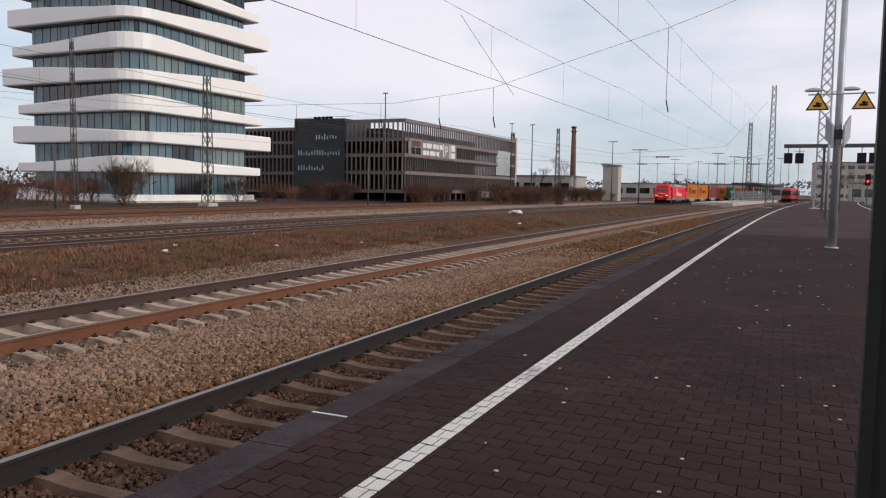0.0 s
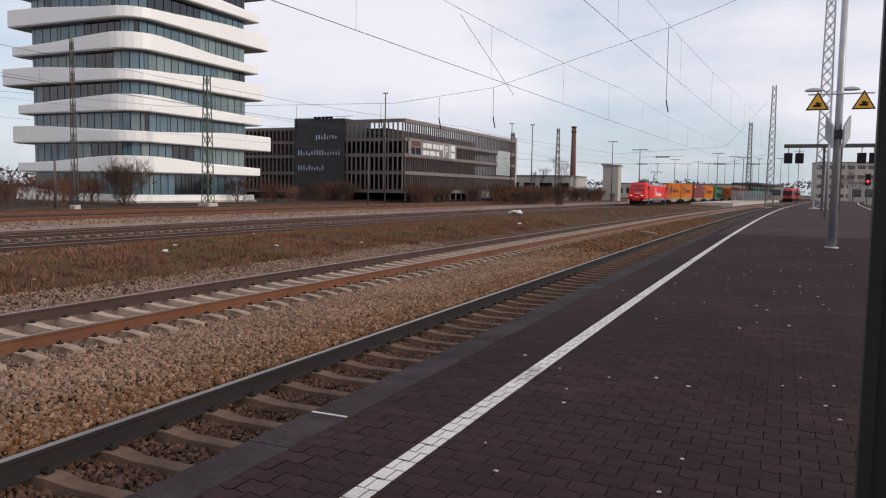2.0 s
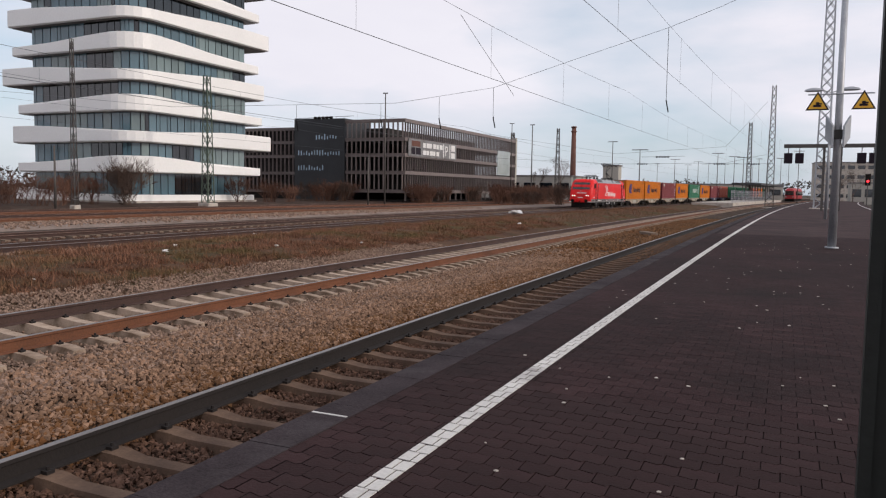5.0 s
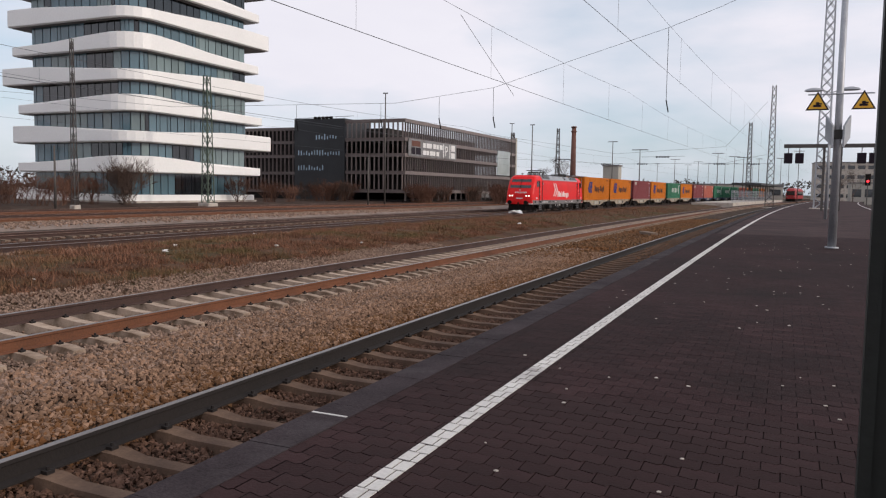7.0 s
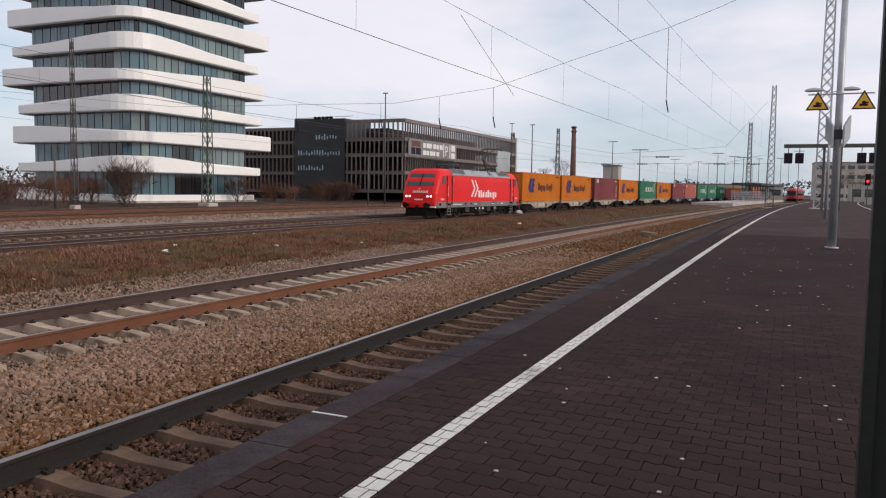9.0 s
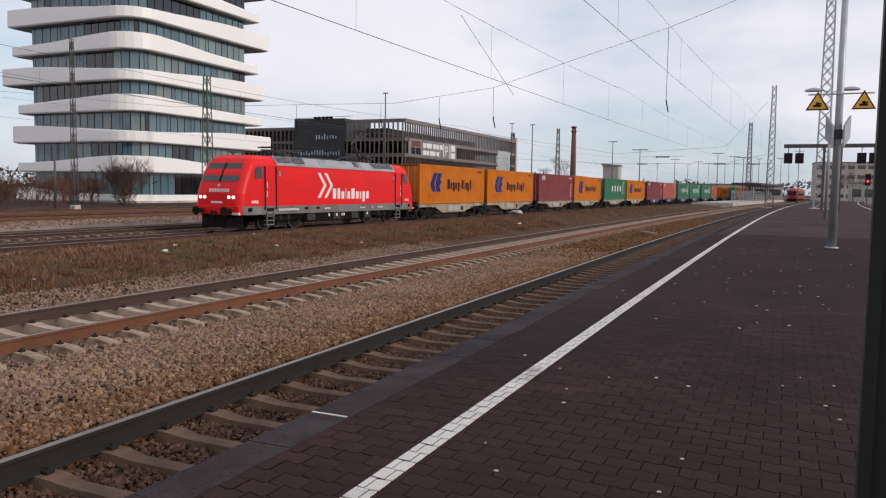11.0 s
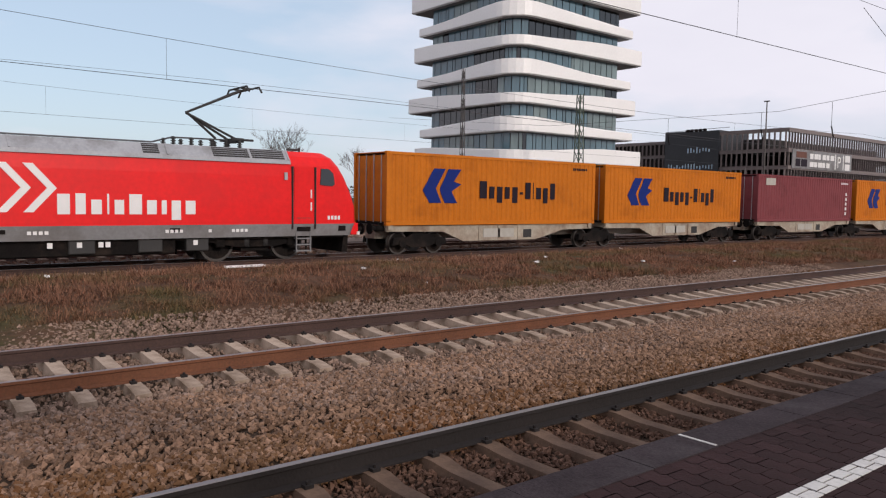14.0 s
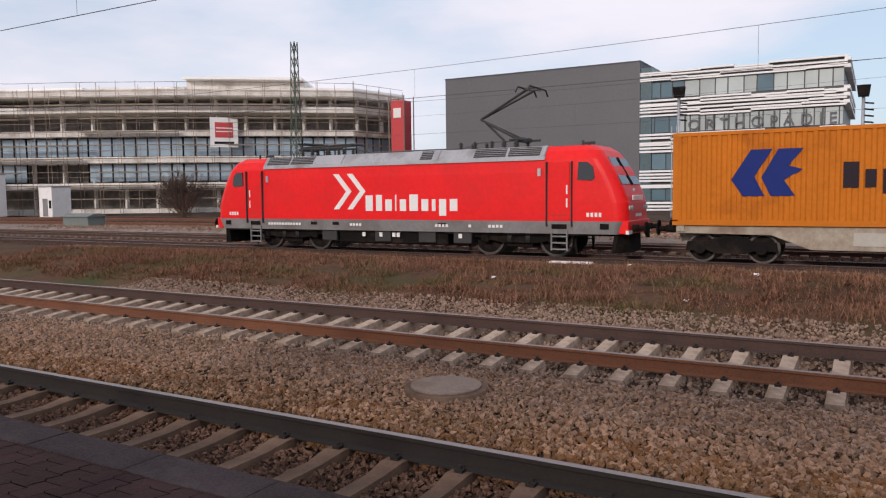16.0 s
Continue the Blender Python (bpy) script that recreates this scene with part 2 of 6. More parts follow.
def part(name, bm, material, parent=None, label=""):
    me = bpy.data.meshes.new(name)
    bm.to_mesh(me)
    bm.free()
    mats = material if isinstance(material, (list, tuple)) else [material]
    for m in mats:
        me.materials.append(m)
    ob = new(name, me)
    if parent:
        ob.parent = parent
    if label:
        ob["label"] = label
    return ob


def share(name, mesh, parent, m):
    ob = new(name, mesh)
    ob.parent = parent
    ob.matrix_basis = m
    return ob


def thing(name, m=None, label="", category="", group="", kind=""):
    ob = new(name)
    if m is not None:
        ob.matrix_basis = m
    return tagged(ob, label, category, group, kind)


def raw(name, verts, faces, material, parent=None, label=""):
    me = bpy.data.meshes.new(name)
    me.from_pydata(verts, [], faces)
    me.update()
    mats = material if isinstance(material, (list, tuple)) else [material]
    for m in mats:
        me.materials.append(m)
    ob = new(name, me)
    if parent:
        ob.parent = parent
    if label:
        ob["label"] = label
    return ob


BOXF = ((0, 3, 2, 1), (4, 5, 6, 7), (0, 1, 5, 4), (1, 2, 6, 5), (2, 3, 7, 6), (3, 0, 4, 7))


def box(bm, x0, x1, y0, y1, z0, z1, mi=0, bev=0.0):
    v = [bm.verts.new(p) for p in ((x0, y0, z0), (x1, y0, z0), (x1, y1, z0), (x0, y1, z0), (x0, y0, z1), (x1, y0, z1), (x1, y1, z1), (x0, y1, z1))]
    fs = [bm.faces.new([v[i] for i in f]) for f in BOXF]
    for f in fs:
        f.material_index = mi
    if bev:
        bmesh.ops.bevel(bm, geom=list({e for f in fs for e in f.edges}), offset=bev, segments=1, affect="EDGES")


def boxes(*args, bev=0.0):
    bm = bmesh.new()
    for a in args:
        box(bm, *a, bev=bev)
    return bm


def tube(bm, a, b, r, n=6, r2=None, mi=0, caps=True):
    a, b = Vector(a), Vector(b)
    d = b - a
    q = d.to_track_quat("Z", "Y").to_matrix()
    r2 = r if r2 is None else r2
    ra = [bm.verts.new(a + q @ Vector((r * math.cos(i * math.tau / n), r * math.sin(i * math.tau / n), 0))) for i in range(n)]
    rb = [bm.verts.new(b + q @ Vector((r2 * math.cos(i * math.tau / n), r2 * math.sin(i * math.tau / n), 0))) for i in range(n)]
    for i in range(n):
        f = bm.faces.new((ra[i], ra[(i + 1) % n], rb[(i + 1) % n], rb[i]))
        f.material_index, f.smooth = mi, n > 6
    if caps:
        bm.faces.new(ra[::-1]).material_index = mi
        bm.faces.new(rb).material_index = mi


def tubes(lines, r, n=5):
    bm = bmesh.new()
    for a, b in lines:
        tube(bm, a, b, r, n)
    return bm


def prism(bm, pts, axis, lo, hi, mi=0):
    """A polygon in the plane across an axis (0 x, 1 y, 2 z), drawn out from lo to hi."""
    def at(p, s):
        q = [p[0], p[1]]
        q.insert(axis, s)
        return q
    a = [bm.verts.new(at(p, lo)) for p in pts]
    b = [bm.verts.new(at(p, hi)) for p in pts]
    fs = [bm.faces.new((a[i], a[(i + 1) % len(a)], b[(i + 1) % len(a)], b[i])) for i in range(len(a))]
    fs += [bm.faces.new(a[::-1]), bm.faces.new(b)]
    for f in fs:
        f.material_index = mi
    bmesh.ops.recalc_face_normals(bm, faces=fs)


def ring_loft(bm, rings, mi=None, cap0=True, cap1=True, smooth=False):
    vs = [[bm.verts.new(p) for p in r] for r in rings]
    n, fs = len(vs[0]), []
    for k in range(len(vs) - 1):
        for i in range(n):
            f = bm.faces.new((vs[k][i], vs[k][(i + 1) % n], vs[k + 1][(i + 1) % n], vs[k + 1][i]))
            f.material_index, f.smooth = (mi[k] if mi else 0), smooth
            fs.append(f)
    if cap0:
        fs.append(bm.faces.new(vs[0][::-1]))
        fs[-1].material_index = mi[0] if mi else 0
    if cap1:
        fs.append(bm.faces.new(vs[-1]))
        fs[-1].material_index = mi[-1] if mi else 0
    bmesh.ops.recalc_face_normals(bm, faces=fs)


def round_rect(hx, hy, r, z, cx=0, cy=0, n=5):
    pts = []
    for sx, sy, a0 in ((1, 1, 0), (-1, 1, 90), (-1, -1, 180), (1, -1, 270)):
        for i in range(n + 1):
            a = radians(a0 + 90 * i / n)
            pts.append((cx + sx * (hx - r) + r * math.cos(a), cy + sy * (hy - r) + r * math.sin(a), z))
    return pts


def ribbon(name, xs_zs, ys, material, parent=None, label=""):
    """A ground strip whose cross profile (x, z) follows the bend of the line."""
    v, f, k = [], [], len(xs_zs)
    for y in ys:
        s = bend(y)
        v += [(x + s, y, z) for x, z in xs_zs]
    for j in range(len(ys) - 1):
        for i in range(k - 1):
            f.append((j * k + i + 1, j * k + i, (j + 1) * k + i, (j + 1) * k + i + 1))
    return raw(name, v, f, material, parent, label)


def steps(a, b, n):
    return [a + (b - a) * i / n for i in range(n + 1)]


# ---------------- ground ----------------
YS = steps(-260, 520, 130)
v = [(-2600, -2600, -0.62), (2600, -2600, -0.62), (2600, 2600, -0.62), (-2600, 2600, -0.62)]
tagged(raw("ground", v, [(0, 1, 2, 3)], M_FAR), "flat dull brown ground reaching to the horizon", "ground", kind="structure")
tagged(ribbon("ballast_bed", [(-2.9, -0.6), (-3.0, -0.33), (-6.15, -0.31), (-6.4, -0.255), (-8.0, -0.29), (-9.2, -0.345), (-9.6, -0.435), (-10.4, -0.435), (-12.4, -0.37), (-12.7, -0.32), (-13.6, -0.36), (-14.6, -0.55)], YS, M_BALLAST), "rust-stained crushed stone ballast under the platform tracks", "ballast", kind="structure")
bank_y = steps(-60, 160, 440)
prof = [(-13.9, -0.46), (-14.8, -0.36), (-15.6, -0.2), (-17.0, -0.05), (-18.6, 0.02), (-20.2, 0.02), (-21.6, -0.06), (-22.8, -0.16), (-23.6, -0.23), (-24.4, -0.27)]
v, f, k = [], [], len(prof)
for y in bank_y:
    for i, (x, z) in enumerate(prof):
        w = 0.0 if i in (0, k - 1) else 1.0
        v.append((x + bend(y), y, z + w * (0.10 * noise.noise(Vector((x * 0.5, y * 0.35, 3))) + 0.05 * noise.noise(Vector((x * 2, y * 1.7, 9))))))
for j in range(len(bank_y) - 1):
    for i in range(k - 1):
        f.append((j * k + i + 1, j * k + i, (j + 1) * k + i, (j + 1) * k + i + 1))
tagged(raw("grass_bank", v, f, M_SOIL), "low bank of dead brown grass and soil between the tracks", "bank", kind="structure")
tagged(ribbon("yard_bed", [(-24.0, -0.26), (-32.8, -0.24), (-36.2, -0.28)], YS, M_YARD), "dark stained ballast bed under the freight track", "ballast", kind="structure")
tagged(ribbon("gravel_strip", [(-36.2, -0.28), (-36.6, -0.12), (-40.6, -0.10), (-41.2, -0.22)], YS, M_LIGHT_BALLAST), "pale grey gravel strip beside the freight track", "gravel", kind="structure")
tagged(ribbon("sidings_bed", [(-41.2, -0.22), (-61.0, -0.16), (-63.0, 0.1), (-150, 0.35)], YS, M_YARD), "dark brown ballast of the sidings", "ballast", kind="structure")

# ---------------- tracks ----------------
RAIL = [(-0.075, -0.205), (0.075, -0.205), (0.075, -0.190), (0.012, -0.168), (0.012, -0.056), (0.036, -0.042), (0.036, -0.006), (0.030, 0.0), (-0.030, 0.0), (-0.036, -0.006), (-0.036, -0.042), (-0.012, -0.056), (-0.012, -0.168), (-0.075, -0.190)]


def rail_mesh(x, z, ys):
    bm = bmesh.new()
    rows = [[bm.verts.new((x + bend(y) + px, y, z + pz)) for px, pz in RAIL] for y in ys]
    n = len(RAIL)
    for a, b in zip(rows, rows[1:]):
        for i in range(n):
            fc = bm.faces.new((a[i], b[i], b[(i + 1) % n], a[(i + 1) % n]))
            fc.material_index = 1 if i in (6, 7, 8) else 0
    bmesh.ops.recalc_face_normals(bm, faces=bm.faces[:])
    return bm


def sleeper_mesh(name, half, hw, material, waist=1.0):
    """A concrete sleeper: high under the rails, waisted and lower in the middle."""
    bm = bmesh.new()
    rings = []
    for x, w, t in ((-half, hw, -0.02), (-half + 0.22, hw, 0.0), (-0.55, hw, 0.0), (-0.3, hw * (1 - 0.2 * waist), -0.035 * waist), (0.3, hw * (1 - 0.2 * waist), -0.035 * waist), (0.55, hw, 0.0), (half - 0.22, hw, 0.0), (half, hw, -0.02)):
        rings.append([(x, -w, -0.2), (x, w, -0.2), (x, w * 0.78, t), (x, -w * 0.78, t)])
    ring_loft(bm, rings)
    me = bpy.data.meshes.new(name)
    bm.to_mesh(me)
    bm.free()
    me.materials.append(material)
    return me


def clip_mesh(material):
    bm = bmesh.new()
    for s in (-1, 1):
        box(bm, s * 0.11 - 0.035, s * 0.11 + 0.035, -0.04, 0.04, 0.0, 0.03)
        tube(bm, (s * 0.11, 0, 0.03), (s * 0.11, 0, 0.06), 0.018, 6)
    me = bpy.data.meshes.new("fastening")
    bm.to_mesh(me)
    bm.free()
    me.materials.append(material)
    return me


SL_A = sleeper_mesh("sleeper", 1.30, 0.135, M_SLEEPER, 0.3)
SL_B = sleeper_mesh("sleeper", 1.30, 0.13, M_SLEEPER_DIRTY)
SL_C = sleeper_mesh("sleeper", 1.30, 0.12, M_SLEEPER_WOOD)
CLIP = clip_mesh(M_RUST_DARK)
C1, C2, C3 = -4.82, -11.11, -25.69
Z2, CANT2, Z3 = -0.10, 0.10, -0.07


def track(name, x, z, cant, mats, label, sl, y0, y1, far1, clips=False, gap=0.662):
    tr = thing(name, None, label, "railway track", kind="structure")
    ys = steps(-200, 60, 65) + steps(66, 480, 70)
    part("rail", rail_mesh(x + 0.7525, z, ys), [mats[0], M_RAILTOP], tr)
    part("rail", rail_mesh(x - 0.7525, z + cant, ys), [mats[1], M_RAILTOP], tr)
    y = y0
    tilt = math.degrees(math.atan2(cant, 1.505))
    while y < y1:
        m = pose(x + bend(y), y, z - 0.198 + cant / 2, 0, tilt, -math.degrees(IR * y) + random.uniform(-0.5, 0.5))
        share("sleeper", sl, tr, m)
        if clips and -14 < y < 22:
            for s in (0.7525, -0.7525):
                share("fastening", CLIP, tr, m @ pose(s, 0, 0.0))
        y += gap
    bm = bmesh.new()
    for ya, yb in ((y1, far1), (-200, y0 - gap)):
        y = ya
        while y < yb:
            box(bm, x - 1.3 + bend(y), x + 1.3 + bend(y), y - 0.11, y + 0.11, z - 0.38, z - 0.198 + cant / 2)
            y += gap
    if bm.faces:
        part("far_sleepers", bm, sl.materials[0], tr)["kind"] = "stuff"
    else:
        bm.free()
    return tr


track("track_1", C1, 0.0, 0.0, (M_RUST_DARK, M_RUST_DARK), "platform track with polished rails on dirty concrete sleepers", SL_B, 4.27 - 28 * 0.662, 60, 250, True)
track("track_2", C2, Z2, CANT2, (M_RUST_BRIGHT, M_RUST), "second track with rust-orange rails on pale concrete sleepers", SL_A, 7.62 - 72 * 0.662, 100, 260, True)
track("track_3", C3, Z3, 0.0, (M_RUST, M_RUST), "freight track on dark sleepers beyond the grass bank", SL_C, -45.0, 60, 250)
for i, x in enumerate((-30.6, -44.0, -48.6, -53.2, -57.8)):
    tr = thing("track_%d" % (i + 4), None, "rusty siding track in dark ballast", "railway track", kind="structure")
    ys = steps(-200, 480, 100)
    for s in (-0.7525, 0.7525):
        part("rail", rail_mesh(x + s, -0.02, ys), [M_RUST_BRIGHT if i % 2 else M_RUST, M_RUST_HEAD], tr)
    bm = bmesh.new()
    y = -190
    while y < 200:
        box(bm, x - 1.3 + bend(y), x + 1.3 + bend(y), y - 0.13, y + 0.13, -0.4, -0.16)
        y += 0.65
    part("sleepers", bm, M_SLEEPER_WOOD, tr)["kind"] = "stuff"

# ---------------- platform ----------------
PZ = 0.50
plat_y = steps(-40, 240, 140)
tagged(ribbon("platform", [(-3.12, -0.6), (-3.12, PZ - 0.14), (-3.17, PZ - 0.13), (-3.17, PZ - 0.012), (8.4, PZ - 0.012), (8.4, -0.6)], plat_y, M_JOINT), "island platform body with dark recessed joints", "platform", kind="structure")
edge = thing("platform_edge", None, "dark stone coping along the platform edge", "kerb", kind="structure")
bm_long = bmesh.new()
for i in range(240):
    y = -18 + i * 1.0
    pts = [(-3.19 + bend(y), y + 0.004), (-2.86 + bend(y), y + 0.004), (-2.86 + bend(y + 1), y + 0.996), (-3.19 + bend(y + 1), y + 0.996)]
    if i < 60:
        bm = bmesh.new()
        prism(bm, pts, 2, PZ - 0.13, PZ + 0.006 + 0.003 * random.random())
        part("coping_slab", bm, M_EDGE, edge)
    else:
        prism(bm_long, pts, 2, PZ - 0.13, PZ + 0.007)
part("far_coping", bm_long, M_EDGE, edge)["kind"] = "stuff"

# interlocking pavers, waisted in the middle, laid in staggered rows
PL, PW = 0.225, 0.165


def paver_outline(cx, cy, g=0.0036):
    a, b = PL / 2 - g, PW / 2 - g
    c = 0.013
    wave = (c, -c * 0.2, -c, c, -c * 0.2, -c, c)
    us = (0, 0.22, 0.40, 0.5, 0.72, 0.90, 1)
    return [(cx - a + 2 * a * u, cy - b + w) for u, w in zip(us, wave)] + [(cx - a + 2 * a * u, cy + b + w) for u, w in zip(us[::-1], wave[::-1])]


paving = thing("paving", None, "dark reddish-brown interlocking concrete paving on the platform", "paving", kind="structure")
bm = bmesh.new()
prism(bm, paver_outline(0, 0), 2, -0.02, 0.0)
pav_me = bpy.data.meshes.new("paver")
bm.to_mesh(pav_me)
bm.free()
pav_me.materials.append(M_PAVER)
out0 = paver_outline(0, 0)
verts, faces, count = [], [], 0
row = 0
y = -7.0
while y < 34:
    x = -2.755 - (PL / 2 if row % 2 else 0)
    while x < (3.0 if y < 18 else 4.6):
        near = 3.4 < y < 6.6 and -2.6 < x < 1.6
        if near and count < 300:
            share("paver", pav_me, paving, pose(x + bend(y), y, PZ + random.uniform(-0.002, 0.001), random.uniform(-0.2, 0.2), random.uniform(-0.2, 0.2), 0))
            count += 1
        else:
            n0, dz = len(verts), random.uniform(-0.002, 0.001)
            verts += [(x + bend(y) + px, y + py, PZ + dz) for px, py in out0]
            faces.append(tuple(range(n0, n0 + 14)))
        x += PL
    y += PW
    row += 1
raw("pavers", verts, faces, M_PAVER, paving)["kind"] = "stuff"
far = ribbon("far_paving", [(-2.73, PZ - 0.003), (8.3, PZ - 0.003)], steps(34, 240, 60), M_ASPHALT, paving)
far["kind"] = "stuff"
side = ribbon("side_paving", [(4.7, PZ - 0.003), (8.3, PZ - 0.003)], steps(-40, 34, 20), M_ASPHALT, paving)
side["kind"] = "stuff"
lines = thing("platform_line", None, "worn white safety line painted on the pavers", "road marking", kind="structure")
bm = bmesh.new()
y, row = -7.0, 0
while y < 34:
    s = bend(y)
    m = 0.05 if row % 2 else 0.09
    for x0, x1, dy in ((-2.147, -2.147 + m - 0.006, 0.008), (-2.147 + m + 0.006, -2.007, -0.008)):
        prism(bm, [(x0 + s, y - 0.074 + dy), (x1 + s, y - 0.074 + dy * 0.3), (x1 + s, y + 0.074 + dy * 0.3), (x0 + s, y + 0.074 + dy)], 2, PZ - 0.01, PZ + 0.005)
    y += PW
    row += 1
part("painted_pavers", bm, M_LINE, lines)["kind"] = "stuff"
ribbon("painted_line", [(-2.147, PZ + 0.005), (-1.99, PZ + 0.005)], steps(34, 240, 60), M_LINE, lines)
ribbon("painted_line", [(7.35, PZ + 0.005), (7.5, PZ + 0.005)], steps(20, 240, 60), M_LINE, lines)
bm = boxes((-3.17, -2.87, 4.72, 4.745, PZ, PZ + 0.013))
part("cross_mark", bm, M_LINE, lines, "short white cross mark on the coping")

# ---------------- round-cornered office tower ----------------
def tower_ring(xl, xr, yb, yt, radii, z, sub=8, n=6):
    """A rectangle with its own radius at each corner and evenly divided sides, counter-clockwise from the far right corner."""
    pts = []
    for (cx, cy, a0), r in zip(((xr, yt, 0), (xl, yt, 90), (xl, yb, 180), (xr, yb, 270)), radii):
        sx, sy = (1 if cx == xr else -1), (1 if cy == yt else -1)
        for i in range(n + 1):
            a = radians(a0 + 90 * i / n)
            pts.append((cx - sx * r + r * math.cos(a), cy - sy * r + r * math.sin(a), z))
    full = []
    for i, p in enumerate(pts):
        q = pts[(i + 1) % len(pts)]
        m = sub if (i + 1) % (n + 1) == 0 else 1
        full += [tuple(p[k] + (q[k] - p[k]) * j / m for k in range(3)) for j in range(m)]
    return full


def tower():
    t = thing("office_tower", pose(-77.0, 74.8, 0.3), "white banded office tower with rounded corners and glass storeys", "building")
    xl, xr, yb, yt = -7.2, 9.6, -9.8, 9.8
    FL, z0 = 3.46, 3.27
    left = (1.5, 2.3, 1.2, 3.9, 2.0, 2.7, 1.6, 3.4, 1.4, 2.6)
    right = (1.7, 4.1, 2.1, 2.6, 1.4, 3.7, 1.6, 3.2, 1.5, 3.4)
    panes = []
    for m in (M_GLASS, M_GLASS_TINT, M_GLASS_DARK):
        me = bpy.data.meshes.new("pane")
        bm = boxes((-0.47, 0.47, -0.03, 0.03, 0, 1))
        bm.to_mesh(me)
        bm.free()
        me.materials.append(m)
        panes.append(me)
    rnd = random.Random(5)
    part("plinth", boxes((xl - 0.9, xr + 0.9, yb - 0.9, yt + 0.9, -0.6, 0.05)), M_CONCRETE, t)
    bm = bmesh.new()
    ring_loft(bm, [tower_ring(xl - 2.5, xr + 0.8, yb - 0.9, yt + 0.9, (0.6, 0.6, 0.6, 2.5), 0.0), [(x, y, 0.75 + 0.75 * max(0.0, -x - y * 0.2) / 12) for x, y, z in tower_ring(xl - 2.5, xr + 0.8, yb - 0.9, yt + 0.9, (0.6, 0.6, 0.6, 2.5), 1.0)]])
    part("base_band", bm, M_WHITE, t)
    for k in range(10):
        zb = z0 + k * FL
        cx, cy = xr + 1.2, yb - 1.2
        rings = []
        for z, inset, top in ((0.0, 0.30, 0), (0.10, 0.03, 0), (0.18, 0.0, 0), (-0.05, 0.0, 1), (0.0, 0.06, 1)):
            row = []
            for x, y, zz in tower_ring(xl - left[k] + inset, cx - inset, cy + inset, yt + right[k] - inset, (0.5, 0.5, 0.5, 3.6), 0.0):
                u = min(1.0, max(0.0, (math.hypot(x - cx, y - cy) - 2.0) / 16.0))
                u = u * u * (3 - 2 * u)
                th = 1.92 - 0.80 * u if k % 2 == 0 else 1.28 + 0.80 * u
                row.append((x, y, zb + z + (th if top else 0)))
            rings.append(row)
        bm = bmesh.new()
        ring_loft(bm, rings)
        part("white_band", bm, M_WHITE, t)
        # thin dark sheet under the band, its shade put into the colour
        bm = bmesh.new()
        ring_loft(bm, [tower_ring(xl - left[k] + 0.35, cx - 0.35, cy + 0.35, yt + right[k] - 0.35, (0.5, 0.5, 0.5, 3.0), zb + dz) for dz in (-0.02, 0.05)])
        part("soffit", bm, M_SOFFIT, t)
        zg, zt = (0.7 if k == 0 else zb - FL + 0.9), zb
        bm = bmesh.new()
        ring_loft(bm, [tower_ring(xl + 0.15, xr - 0.15, yb + 0.15, yt - 0.15, (0.4, 0.4, 0.4, 2.0), z) for z in (zg, zt)])
        part("storey_core", bm, M_FRAME, t)
        outline = tower_ring(xl, xr, yb, yt, (0.3, 0.3, 0.3, 2.0), 0, 1, 3)
        for a, b in zip(outline, outline[1:] + outline[:1]):
            a, b = Vector(a), Vector(b)
            mid, d = (a + b) / 2, b - a
            if mid.y > yt - 0.2 or mid.x < xl + 0.2 or d.length < 0.4:
                continue
            run, ln, ang = 0.0, d.length, math.degrees(math.atan2(d.y, d.x))
            tone = rnd.random()
            while run < ln - 0.25:
                w = min(rnd.choice((0.55, 1.15, 1.15, 1.35)), ln - run)
                p = a + d.normalized() * (run + w / 2)
                if rnd.random() < 0.35:
                    tone = rnd.random()
                me = panes[0] if tone < 0.6 else panes[1] if tone < 0.82 else panes[2]
                share("pane", me, t, pose(p.x, p.y, zg, 0, 0, ang) @ Matrix.Diagonal((w - 0.06, 1, zt - zg, 1)))
                run += w
    part("roof", boxes((xl, xr, yb, yt, z0 + 9 * FL + 1, z0 + 9 * FL + 1.6)), M_CONCRETE, t)
    return t


tower()

